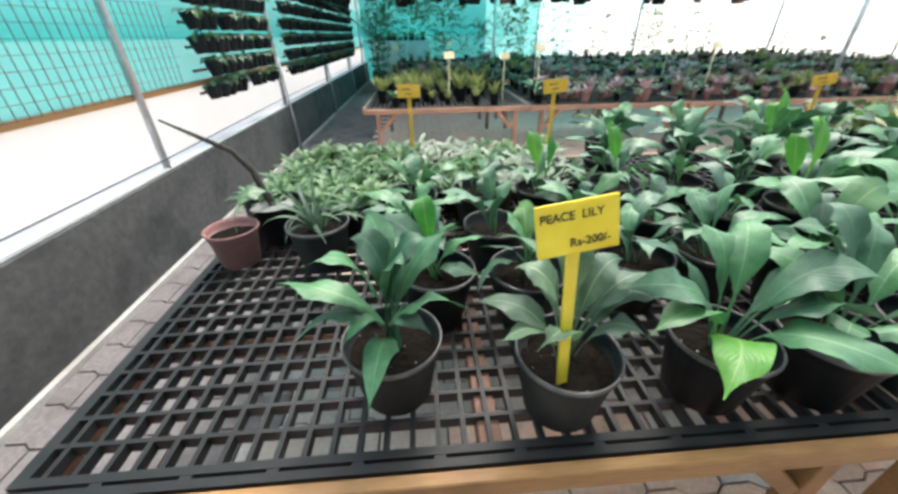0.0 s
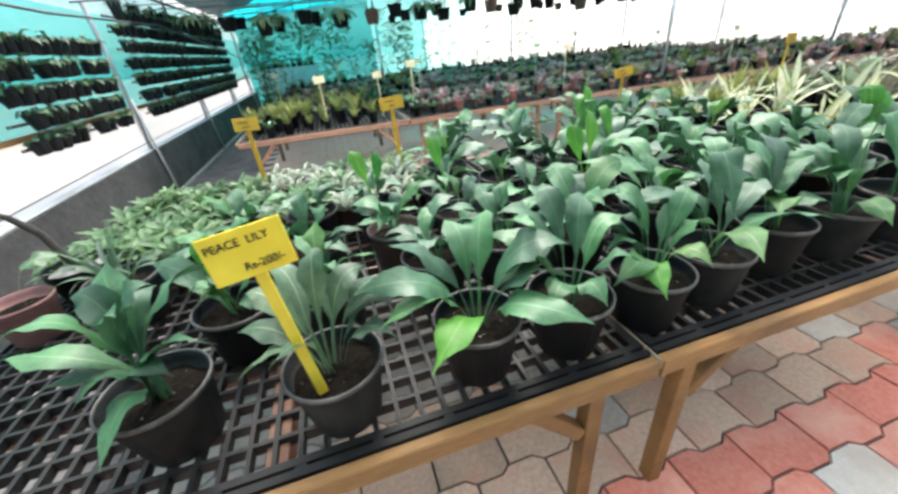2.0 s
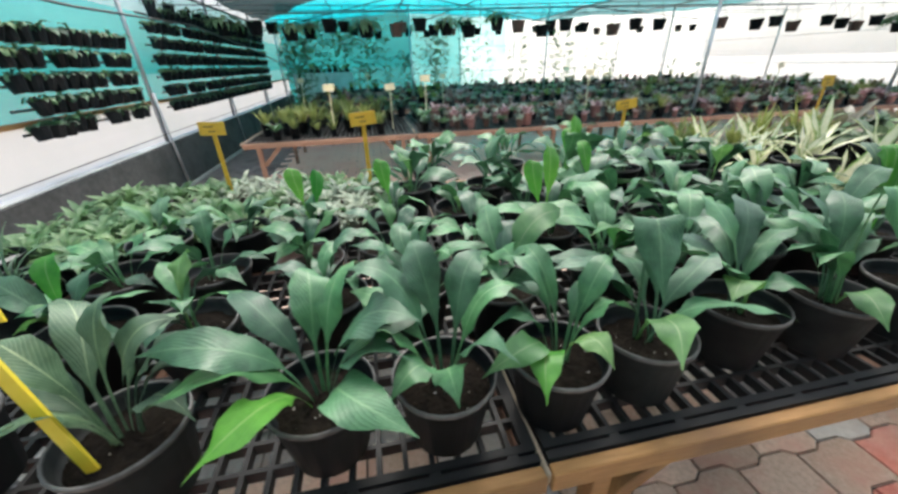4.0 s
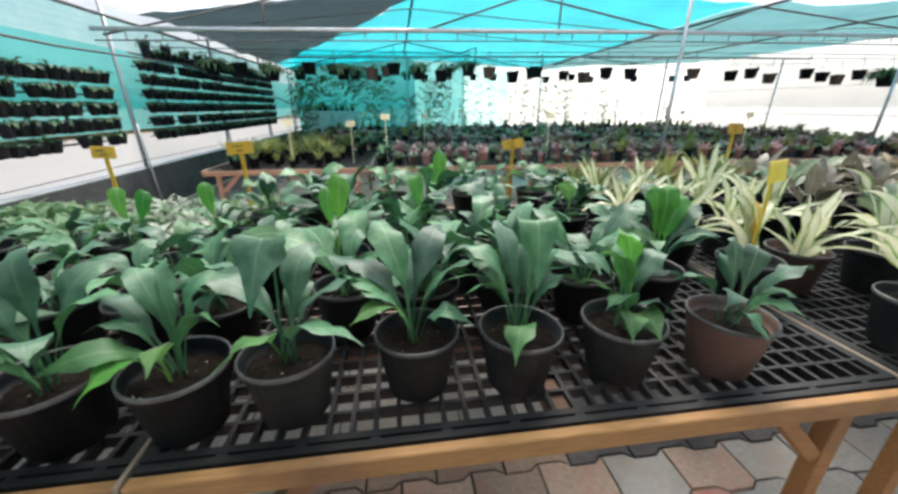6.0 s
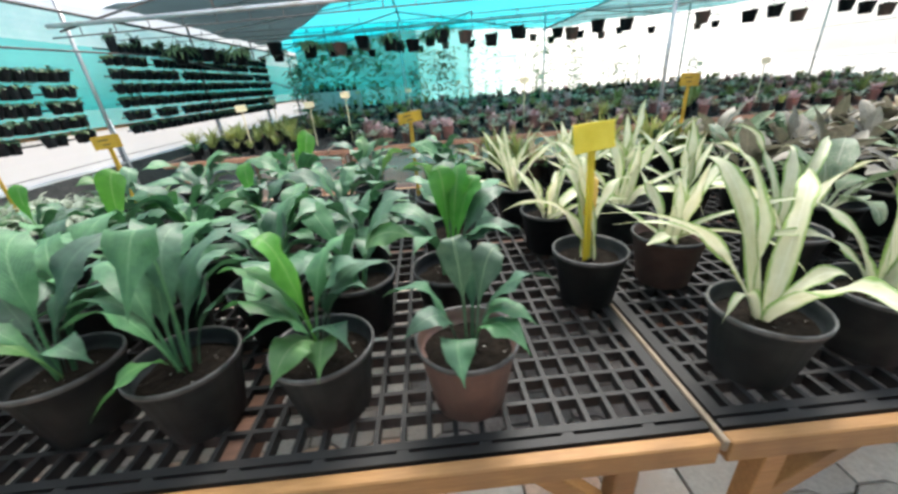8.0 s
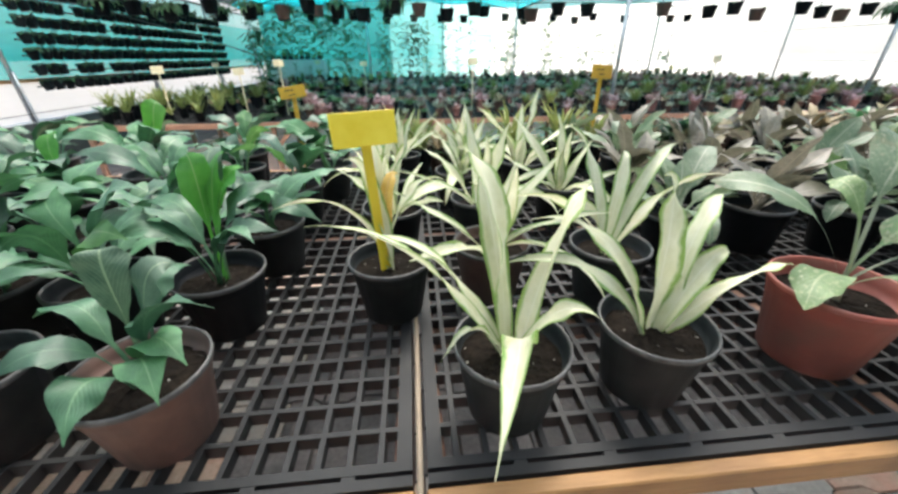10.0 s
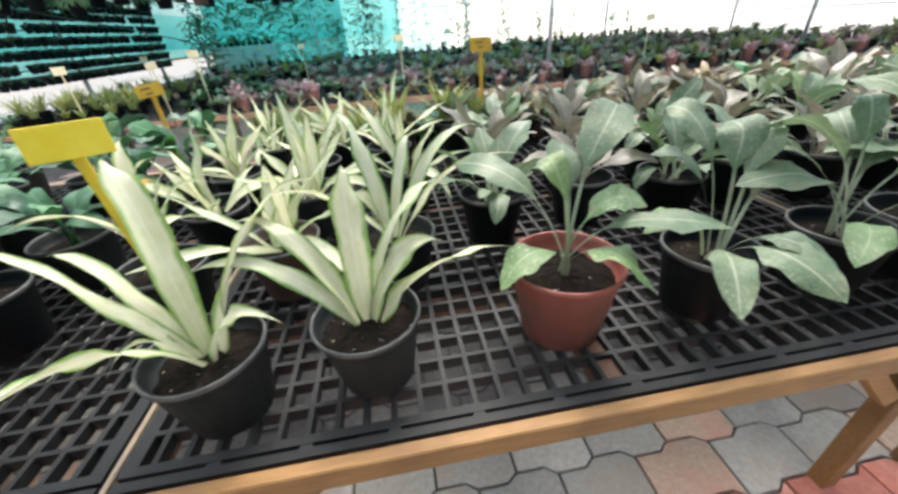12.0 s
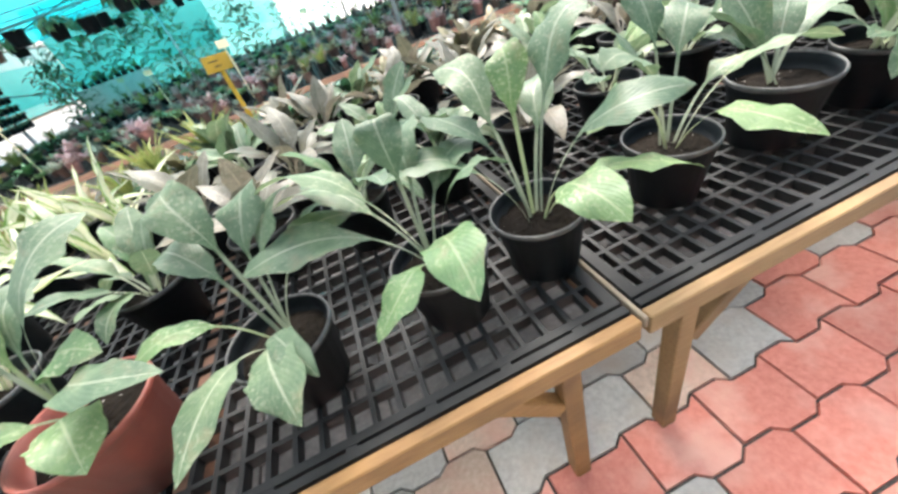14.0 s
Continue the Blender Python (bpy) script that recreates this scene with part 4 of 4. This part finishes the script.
# cream striped plants
tip_striped(5.345, 0.615, 301, "108:22:33:5 181:28:19:4.4 25:20:22:5 120:14:26:5 Z60:10:24:4.6 150:12:29:4.6 80:16:28:5", "worn")
tip_striped(5.585, 0.268, 302, "252:33:19:6.4 125:15:37:7.4 45:30:27:6.4 152:31:20:5 165:36:25:4.6 100:22:32:5.5 354:15:9:4.4 200:13:5:4.6", "worn")
tip_striped(5.885, 0.297, 303, "85:9:31:7.4 38:24:24:6 8:30:12:5.6 20:17:15:6 150:25:22:5 168:30:16:5", "worn")
tip_striped(5.955, 0.625, 304, "35:34:27:4.6 12:38:20:4.6 125:20:34:6.4 178:34:18:4.4 150:14:12:4.6 60:16:26:5", "worn")
for i, (x, y, pot) in enumerate(((5.63, 0.68, "brown"), (5.34, 1.0, "black"), (5.66, 1.05, "worn"), (6.02, 1.18, "black"),
        (5.30, 1.36, "black"), (5.62, 1.42, "black"), (5.95, 1.55, "black"), (5.35, 1.75, "black"), (5.70, 1.8, "black"))):
    striped(x, y, 310 + i, None, pot, 1.0)
# spotted plants
tip_spotted(6.325, 0.34, 401, "135:30:23:8.5 45:27:33:10 P205:21:6:8.5 P300:20:7:10 P350:17:17:8 335:31:15:8 P100:12:25:6 75:18:26:7", "red", 1.15)
tip_spotted(6.685, 0.34, 402, "140:17:24:7.5 285:24:6:10 118:18:33:9.5 240:27:5:8 300:20:8:5.5 72:15:29:10 P193:22:13:7 25:24:18:8 45:18:27:8.5")
tip_spotted(7.044, 0.345, 403, "P268:28:16:10 P219:23:5:8 176:34:19:9.5 149:30:23:9.5 80:8:33:8.5 335:19:21:8.5 165:26:30:9.5 30:22:20:9 60:20:27:9")
tip_spotted(7.294, 0.355, 404, "P276:24:13:10.5 P325:30:9:9 163:28:21:9.5 125:24:26:9.5 105:24:33:9.5 10:17:39:11.5 330:28:24:9 P70:11:35:8 40:26:24:9")
tip_spotted(7.678, 0.385, 405, "P275:28:12:8.5 190:22:28:9 90:14:35:10 P193:28:18:8 320:25:21:9 40:22:27:9 140:20:30:9 0:26:15:9")
spotted(8.05, 0.41, 406, "U70 M150 F10 M40:0.9", "black", scale=1.12)
for i, (x, y) in enumerate(((8.36, 0.38), (8.68, 0.42), (6.28, 0.81), (6.62, 0.86), (6.92, 0.80), (7.22, 0.86), (7.53, 0.82), (7.86, 0.82), (8.2, 0.84), (8.55, 0.8))):
    spotted(x, y, 410 + i, None, "black", 0.88, i > 2 and i % 3 == 0)
k = 0
for y in (1.2, 1.55, 1.9):
    for j in range(12):
        k += 1
        spotted(6.35 + j * 0.38 + (0.15 if y == 1.55 else 0), y + (k % 3) * 0.03, 500 + k, None, "black", 0.88, k % 2 == 0 or k % 7 == 1)
for j in range(7):
    for y in (0.42, 0.83):
        k += 1
        spotted(9.0 + j * 0.34, y, 560 + k, None, "black", 0.92, k % 2 == 0)


# small plants: a bag or pot with its foliage, copied along the benches
def tuft_mesh(name, material, seed, n, length, width, rise, fall, pet=0.15, spread=0.03, segs=4, tall=0.0):
    rng = random.Random(seed)
    bm = bmesh.new()
    for k in range(n):
        a = rng.uniform(0, math.tau)
        r = rng.uniform(0, spread)
        s = rng.uniform(0.7, 1.2)
        blade(bm, length * s, width * s, rise + rng.uniform(-25, 12), fall + rng.uniform(-30, 30), pet, 0.15, 0.25, rng, segs, (r * math.cos(a), r * math.sin(a), rng.uniform(0, tall)), a)
    me = bpy.data.meshes.new(name)
    bm.to_mesh(me)
    bm.free()
    me.materials.append(material)
    return me


def small_plant(name, pot_r, pot_h, pot_mat, tuft, words, group):
    ob = new(name, pot_mesh("small_pot", pot_r, pot_h, pot_mat, 12))
    tagged(ob, words, "potted plant", group)
    again("foliage", tuft, ob, pose(0, 0, pot_h * 0.8))
    return ob


KINDS = {
    "seed": small_plant("seedling", 0.05, 0.09, M_POT, tuft_mesh("foliage", M_SEED, 1, 28, 0.11, 0.028, 75, 5), "small leafy green seedling in a black nursery pot", "seedlings"),
    "seed2": small_plant("seedling", 0.05, 0.09, M_POT, tuft_mesh("foliage", M_SEED, 2, 32, 0.10, 0.025, 70, -5, tall=0.05), "bushy green seedling in a black nursery pot", "seedlings"),
    "silver": small_plant("silvery_seedling", 0.05, 0.10, M_POT_BROWN, tuft_mesh("foliage", M_SILVER, 3, 32, 0.09, 0.026, 65, -5, tall=0.05), "silvery-leaved seedling in a brown nursery pot", "silvery seedlings"),
    "grass": small_plant("grassy_plant", 0.065, 0.13, M_POT, tuft_mesh("foliage", M_GRASSY, 4, 34, 0.20, 0.016, 84, 45, 0.0), "yellow-green grassy plant in a black poly bag", "grassy plants"),
    "pink": small_plant("pink_leaved_plant", 0.065, 0.12, M_POT_ROSE, tuft_mesh("foliage", M_PINK, 5, 24, 0.11, 0.034, 65, 0, tall=0.05), "pinkish-leaved plant in a faded rose-brown bag", "pink-leaved plants"),
    "dark": small_plant("leafy_plant", 0.07, 0.13, M_POT, tuft_mesh("foliage", M_LILY, 6, 26, 0.15, 0.045, 72, 5, tall=0.06), "dark green leafy plant in a black poly bag", "leafy plants"),
    "tall": small_plant("tall_sapling", 0.07, 0.14, M_POT, tuft_mesh("foliage", M_SEED, 7, 34, 0.13, 0.035, 60, -10, spread=0.02, tall=0.55), "tall thin sapling in a black poly bag", "saplings"),
    "brown": small_plant("dry_plant", 0.07, 0.13, M_POT_BROWN, tuft_mesh("foliage", M_DRY, 8, 22, 0.14, 0.04, 68, 0, tall=0.05), "dull brownish plant in a brown poly bag", "dry plants"),
}
used = set()


def put(kind, x, y, z, turn, s):
    ob = KINDS[kind]
    m = pose(x, y, z, 0, 0, turn)
    if kind not in used:
        used.add(kind)
        ob.matrix_basis = m
        ob.scale = (s, s, s)
        return ob
    c = copy_thing(ob, m)
    c.scale = (s, s, s)
    return c


rng = random.Random(77)
# seedlings on the back half of the near bench
for j, y in enumerate((1.33, 1.45, 1.57, 1.69, 1.81, 1.93, 2.03)):
    for i in range(13):
        x = 1.66 + i * 0.125 + (0.06 if j % 2 else 0)
        if x > 3.2:
            continue
        put(("silver", "seed", "seed2")[(i // 3 + j // 4) % 3 if x > 2.2 else 1 + (i % 2)], x + rng.uniform(-0.02, 0.02), y + rng.uniform(-0.02, 0.02), TOP_Z + 0.002, rng.uniform(0, 360), rng.uniform(0.8, 1.1))
for i, (x, y) in enumerate(((1.70, 1.2), (1.83, 1.24), (1.98, 1.2), (2.1, 1.12), (2.16, 1.25))):
    put("seed2", x, y, TOP_Z + 0.002, i * 70, 1.1)
# low filler along the back of the near benches
for i in range(44):
    x = 5.22 + i * 0.085
    put(("seed", "grass", "seed2", "grass", "brown", "seed")[i % 6] if x < 6.5 else ("brown", "seed2", "dark", "brown", "seed")[i % 5], x + rng.uniform(-0.02, 0.02), (2.05, 1.99)[i % 2] + rng.uniform(-0.01, 0.01), TOP_Z + 0.002, rng.uniform(0, 360), rng.uniform(1.0, 1.35))
# far benches
for j, y0 in enumerate(FAR_ROWS):
    for r in range(5 if j < 2 else 3):
        y = y0 + (0.14, 0.5, 0.9, 1.3, 1.7)[r]
        gap = 0.19 if j == 0 else 0.25
        for i in range(int(13.2 / gap)):
            x = 1.95 + i * gap + rng.uniform(-0.03, 0.03)
            u = x + r * 0.3 + j * 1.7
            if j == 0:
                kind = "grass" if x < 3.35 else None if x < 3.75 and r < 3 else "dark" if x < 4.0 else ("silver", "pink", "silver", "seed")[(i + r) % 4] if x < 6.3 else ("pink", "silver", "seed", "pink", "brown", "silver", "grass")[(i + 2 * r + int(x)) % 7]
                if x < 2.25 and r == 0:
                    kind = "dark"
                if 4.2 <= x < 5.2 and r == 1:
                    kind = "pink"
            else:
                kind = ("pink", "silver", "seed", "brown", None, "silver", "grass", "pink", "seed", "silver", None)[(int(u * 0.8 + r * 1.7) + (rng.random() < 0.25)) % 11]
                if j >= 2 and r == 1 and i % 4 == 0:
                    kind = "tall"
            if kind is None or rng.random() < 0.07:
                continue
            put(kind, x, y + rng.uniform(-0.09, 0.09), TOP_Z + 0.002, rng.uniform(0, 360), rng.uniform(0.6, 1.2))

shrub = small_plant("tall_shrub", 0.16, 0.30, M_POT, tuft_mesh("foliage", M_LILY, 90, 150, 0.24, 0.06, 55, -30, spread=0.22, tall=1.25), "tall dark green bushy shrub in a black bag on the floor", "tall shrubs")
pale = small_plant("climber", 0.12, 0.25, M_POT, tuft_mesh("foliage", M_SEED, 91, 110, 0.15, 0.045, 50, -30, spread=0.10, tall=1.7), "thin light green climber trained up a stake", "climbers")
for k, (x, y, s, ob) in enumerate(((1.5, 13.9, 1.9, shrub), (2.4, 14.0, 1.7, shrub), (1.2, 12.3, 1.5, shrub), (3.3, 14.0, 1.8, shrub), (4.6, 14.1, 1.2, shrub), (5.6, 14.05, 1.5, shrub), (1.3, 11.6, 1.2, shrub),
        (3.9, 14.1, 1.4, pale), (5.1, 14.1, 1.45, pale), (6.1, 14.1, 1.3, pale), (6.7, 14.1, 1.4, pale), (7.6, 14.1, 1.3, pale), (8.9, 14.1, 1.2, pale), (10.4, 14.1, 1.0, pale), (12.4, 14.1, 0.9, pale), (6.54, 14.15, 0.9, pale), (7.16, 14.15, 1.35, pale), (8.40, 14.15, 1.0, pale), (9.02, 14.15, 1.25, pale), (9.64, 14.15, 0.9, pale), (10.26, 14.15, 1.35, pale), (10.88, 14.15, 1.1, pale), (11.50, 14.15, 1.0, pale), (12.12, 14.15, 1.25, pale), (12.74, 14.15, 0.9, pale), (4.9, 9.3, 1.1, pale), (7.9, 9.3, 1.15, pale), (9.6, 11.85, 1.2, pale))):
    m = pose(x, y, -0.014, 0, 0, k * 67)
    if k in (0, 7):
        ob.matrix_basis = m
    else:
        ob = copy_thing(ob, m)
    ob.scale = (s, s, s)

# raised white planter in the far corner
bm = bmesh.new()
box(bm, 0.95, 2.75, 12.95, 13.02, -0.014, 1.26)
box(bm, 0.95, 2.75, 13.35, 13.42, -0.014, 1.26)
box(bm, 0.95, 1.02, 13.02, 13.35, -0.014, 1.26)
box(bm, 2.68, 2.75, 13.02, 13.35, -0.014, 1.26)
planter = tagged(part("raised_planter", bm, M_PAINT), "white painted masonry planter filled with soil", "planter")
bm = bmesh.new()
box(bm, 1.022, 2.678, 13.022, 13.348, -0.012, 1.2)
part("soil", bm, M_SOIL, planter)
for i in range(9):
    put(("dark", "seed", "grass")[i % 3], 1.14 + i * 0.18, 13.18 + 0.03 * (i % 2), 1.201, i * 71, 1.2)

# signs
def sign(x, y, z0, z1, w, h, material, roll=0.0, lean=8.0, turn=0.0, words=(), label="", stake_r=0.011, tilt=0.0):
    s = thing("price_sign", pose(x, y, z0, 0, tilt, turn), label or "faded yellow name board on a stake among the pots", "sign", "plant signs")
    bm = bmesh.new()
    beam(bm, (0, 0.006, 0), (0.0, 0.006, z1 - z0), stake_r * 2, 0.006)
    part("stake", bm, material, s)
    m = pose(0, 0, z1 - z0, -lean, roll, 0)
    bm = bmesh.new()
    box(bm, -w / 2, w / 2, -0.004, 0.0, -h / 2, h / 2)
    bevelled(bm, 0.001)
    bd = part("board", bm, material, s)
    bd.matrix_basis = m
    for txt, size, px, pz in words:
        if txt:
            cu = bpy.data.curves.new("lettering", "FONT")
            cu.body, cu.size, cu.extrude, cu.offset = txt, size, 0.0004, 0.0001
            cu.materials.append(M_INK)
            t = new("lettering", cu)
            t.parent = bd
            t.matrix_basis = pose(px, -0.0052, pz, 90, 0, 0)
        else:
            bm = bmesh.new()
            box(bm, px, px + size, -0.006, -0.0045, pz, pz + 0.005)
            ln = part("lettering", bm, M_INK, bd)
    return s


sign(2.655, 0.19, 0.82, 1.18, 0.128, 0.082, M_SIGN, -2, 10, 4, (("PEACE  LILY", 0.0185, -0.058, 0.014), ("Rs-200/-", 0.0185, -0.014, -0.028)), "yellow board hand-lettered with a price, staked in a peace lily's pot", 0.010, -5)
sign(5.335, 0.60, 0.83, 1.19, 0.145, 0.072, M_SIGN, 3, 8, 24, (), "plain yellow board staked in a striped plant's pot", 0.011, -3)
BAR = ((None, 0.05, -0.04, 0.008), (None, 0.035, -0.02, -0.016))
sign(2.34, 1.95, 0.69, 1.15, 0.13, 0.07, M_OLDSIGN, 2, 6, 0, BAR)
sign(3.14, 1.83, 0.69, 1.175, 0.14, 0.07, M_OLDSIGN, -4, 6, 8, BAR)
sign(4.80, 1.92, 0.69, 1.165, 0.14, 0.06, M_OLDSIGN, -8, 6, -5, BAR)
sign(6.55, 2.05, 0.69, 1.24, 0.13, 0.075, M_OLDSIGN, 3, 6, 5, BAR)
for x, y, z in ((2.75, 4.0, 1.25), (3.45, 4.3, 1.22), (3.9, 4.35, 1.3), (2.0, 7.0, 1.25), (4.6, 6.9, 1.25), (6.2, 4.4, 1.3), (7.2, 7.0, 1.3), (9.5, 4.5, 1.3), (10.5, 7.2, 1.3), (3.2, 9.6, 1.25), (5.8, 9.7, 1.3)):
    sign(x, y + 0.35, 0.69, z - 0.03, 0.12, 0.075, M_PALESIGN, rng.uniform(-5, 5), 6, rng.uniform(-10, 10), (), "", 0.006)

# green wall: small pots on rails before the net
def rack(y0, y1, zs, seed):
    rng = random.Random(seed)
    rk = thing("planter_rack", pose(WALL_X - 0.01, y0, 0), "wall rack of dark rails carrying rows of small pots", "rack", "wall racks")
    for z in zs:
        bm = bmesh.new()
        box(bm, -0.02, 0.0, 0, y1 - y0, z - 0.02, z)
        part("rail", bm, M_WIRE, rk)
    return rk


bm = bmesh.new()
lathe(bm, [(0.047, -0.01), (0.070, 0.095), (0.064, 0.095), (0.058, 0.08), (0.002, 0.08)], 10)
wp_me = bpy.data.meshes.new("wall_planter")
bm.to_mesh(wp_me)
bm.free()
wp_me.materials.append(M_POT)
WT = [tuft_mesh("foliage", m, 30 + i, 17, 0.10, 0.034, 50, -60, segs=4, tall=0.02) for i, m in enumerate((M_LILY, M_LILY, M_SEED))]
wp = []
for i, t in enumerate(WT):
    ob = tagged(new("wall_planter", wp_me), "small dark pot of greenery on a wall rack", "planter", "wall planters")
    again("foliage", t, ob, pose(0, 0, 0.08))
    wp.append(ob)
first = [True] * 3
for y0, y1, zs, step in ((3.15, 4.85, (1.03, 1.2, 1.37, 1.54, 1.71), 0.135), (5.45, 11.2, (1.02, 1.2, 1.38, 1.56, 1.74, 1.92, 2.08), 0.17)):
    rack(y0, y1, zs, 3)
    n = int((y1 - y0) / step)
    for z in zs:
        for i in range(n):
            if rng.random() < 0.04:
                continue
            k = rng.randrange(3)
            m = pose(WALL_X + 0.065, y0 + 0.06 + i * step, z - 0.045, rng.uniform(-5, 5), 8, rng.uniform(0, 360)) @ Matrix.Diagonal((1, 1, 1.0 + (0.9 if z > 2.0 and rng.random() < 0.6 else rng.uniform(0, 0.12)), 1))
            if first[k]:
                wp[k].matrix_basis, first[k] = m, False
            else:
                copy_thing(wp[k], m)

# hanging baskets
def hanging(material, tuft, words):
    ob = tagged(new("hanging_basket", pot_mesh("basket", 0.11, 0.16, material, 14)), words, "hanging basket", "hanging baskets")
    again("foliage", tuft, ob, pose(0, 0, 0.13))
    bm = bmesh.new()
    for k in range(3):
        a = k * math.tau / 3
        tube(bm, [(0.1 * math.cos(a), 0.1 * math.sin(a), 0.16), (0, 0, 0.40)], 0.0025, 4)
    part("hanger", bm, M_WIRE, ob)
    return ob


HB = [hanging(M_POT, tuft_mesh("foliage", M_SEED, 50, 34, 0.26, 0.05, 50, -85, tall=0.06, segs=6), "black hanging basket with light green trailing plant"),
      hanging(M_POT, tuft_mesh("foliage", M_LILY, 51, 14, 0.11, 0.035, 55, -20), "black hanging basket with sparse dark plant"),
      hanging(M_POT_BROWN, tuft_mesh("foliage", M_LILY, 52, 16, 0.10, 0.03, 60, -10), "brown hanging basket with small plant")]
hf = [True] * 3
for y, z, xs in ((6.0, 1.82, (1.35, 1.75, 2.2, 2.75, 3.25, 3.7, 4.05, 4.45, 4.8, 5.25, 5.6, 6.0, 6.4, 7.25, 7.65, 8.1, 9.3, 10.05, 10.45, 10.85, 11.6, 11.95, 12.3, 12.75, 14.1)),
                 (7.4, 1.92, (1.2, 1.7, 2.3, 2.9, 3.3, 3.9, 4.5, 5.1, 6.8, 7.5)),
                 (10.9, 2.1, (3.0, 3.6, 4.4, 4.9, 5.6, 6.3, 6.9, 8.0, 8.5, 9.3, 9.9, 10.4, 11.3, 12.6, 13.1))):
    for i, x in enumerate(xs):
        k = (0, 1, 0, 1, 0, 2, 1)[i % 7] if x < 5.5 else (1, 2, 1)[i % 3]
        m = pose(x, y, z + 0.05 * math.sin(x * 5), 0, 0, x * 77)
        if hf[k]:
            HB[k].matrix_basis, hf[k] = m, False
        else:
            copy_thing(HB[k], m)

fern = tagged(new("hanging_fern", pot_mesh("basket", 0.14, 0.18, M_POT, 14)), "large arching green fern in a black hanging basket", "hanging basket")
again("foliage", tuft_mesh("foliage", M_SEED, 60, 90, 0.42, 0.05, 70, -70, 0.05, 0.06, 8), fern, pose(0, 0, 0.15))
bm = bmesh.new()
for q in range(3):
    tube(bm, [(0.13 * math.cos(q * math.tau / 3), 0.13 * math.sin(q * math.tau / 3), 0.18), (0, 0, 0.52)], 0.003, 4)
part("hanger", bm, M_WIRE, fern)
fern.matrix_basis = pose(13.4, 6.0, 1.74)

# ---- pavers ----
PX, PY, POFF = 0.281, 0.187, 0.202


def step_line(x):
    """The zigzag edge, repeating with each paver."""
    u = (x / PX) % 1.0
    return 0.027 * (min(max((u - 0.36) / 0.13, 0), 1) - min(max((u - 0.86) / 0.13, 0), 1))


def paver_loop(x0):
    us = (0.02, 0.36, 0.49, 0.5, 0.86, 0.98)
    xs = sorted({round(x0 + u * PX, 5) for u in us} | {round(x0 + ((u - (x0 / PX) % 1.0) % 1.0) * PX, 5) for u in (0.36, 0.49, 0.86, 0.99)})
    xs = [x for x in xs if x0 + 0.0035 <= x <= x0 + PX - 0.0035]
    xs = [x0 + 0.0055] + [x for x in xs if x0 + 0.010 < x < x0 + PX - 0.010] + [x0 + PX - 0.0055]
    low = [(x - x0, step_line(x) + 0.0055) for x in xs]
    return low + [(x, y + PY - 0.011) for x, y in reversed(low)]


def paver_into(bm, loop, x, y, z):
    top = [bm.verts.new((x + a, y + b, z)) for a, b in loop]
    cx = sum(a for a, b in loop) / len(loop)
    cy = sum(b for a, b in loop) / len(loop)
    low = [bm.verts.new((x + a + (0.002 if a > cx else -0.002), y + b + (0.002 if b > cy else -0.002), z - 0.02)) for a, b in loop]
    bm.faces.new(top)
    for i in range(len(loop)):
        bm.faces.new((top[i], low[i], low[(i + 1) % len(loop)], top[(i + 1) % len(loop)]))


LOOPS = [paver_loop(0.0), paver_loop(PX / 2)]
PAVERS = {}
for odd in (0, 1):
    for nm, mt in (("red", M_RED_PAVER), ("grey", M_GREY_PAVER), ("pale", M_PALE_PAVER), ("beige", M_BEIGE_PAVER), ("dark_grey", M_DARK_PAVER)):
        bm = bmesh.new()
        paver_into(bm, LOOPS[odd], 0, 0, 0)
        me = bpy.data.meshes.new("paver")
        bm.to_mesh(me)
        bm.free()
        me.materials.append(mt)
        PAVERS[odd, nm] = me
rng = random.Random(9)
rest = {"red": bmesh.new(), "grey": bmesh.new(), "pink": bmesh.new(), "dark_grey": bmesh.new()}
for r in range(-30, 76):
    y = 0.162 + r * PY - 0.017
    odd = r % 2
    for c in range(1, 46):
        x = c * PX + odd * PX / 2 + POFF
        if x < WALL_X + 0.035:
            cut = WALL_X + 0.04 - x
            loop = [p for p in LOOPS[odd] if p[0] > cut + 0.003]
            inner = [b for a, b in loop if a == min(q[0] for q in loop)]
            loop = loop[:len(loop)] + [(cut, inner[-1]), (cut, inner[0])]
            paver_into(rest["dark_grey"], loop, x, y, 0.0)
            continue
        red = -2 <= r < 0 or (0 <= r < 2 and x > 8.05)
        if rng.random() < 0.05:
            red = not red if r <= 1 else red
        z = rng.uniform(-0.002, 0.002)
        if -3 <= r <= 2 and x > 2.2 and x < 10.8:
            again("paver", PAVERS[odd, "pale" if rng.random() < 0.025 else "red" if red else "dark_grey" if r > 1 and x > 4.6 else "beige" if rng.random() < (0.93 if x < 5.2 else 0.1) else "grey"], floor, pose(x, y, z))
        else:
            paver_into(rest["dark_grey" if x < 1.6 and r > -2 or x > 4.6 and 1 < r < 11 else "red" if red else "pink" if r > 8 else "grey"], LOOPS[odd], x, y, z)
for nm, mt in (("red", M_RED_PAVER), ("grey", M_GREY_PAVER), ("pink", M_PINK_PAVER), ("dark_grey", M_DARK_PAVER)):
    ob = part("pavers", rest[nm], mt, floor)
    ob["kind"] = "stuff"
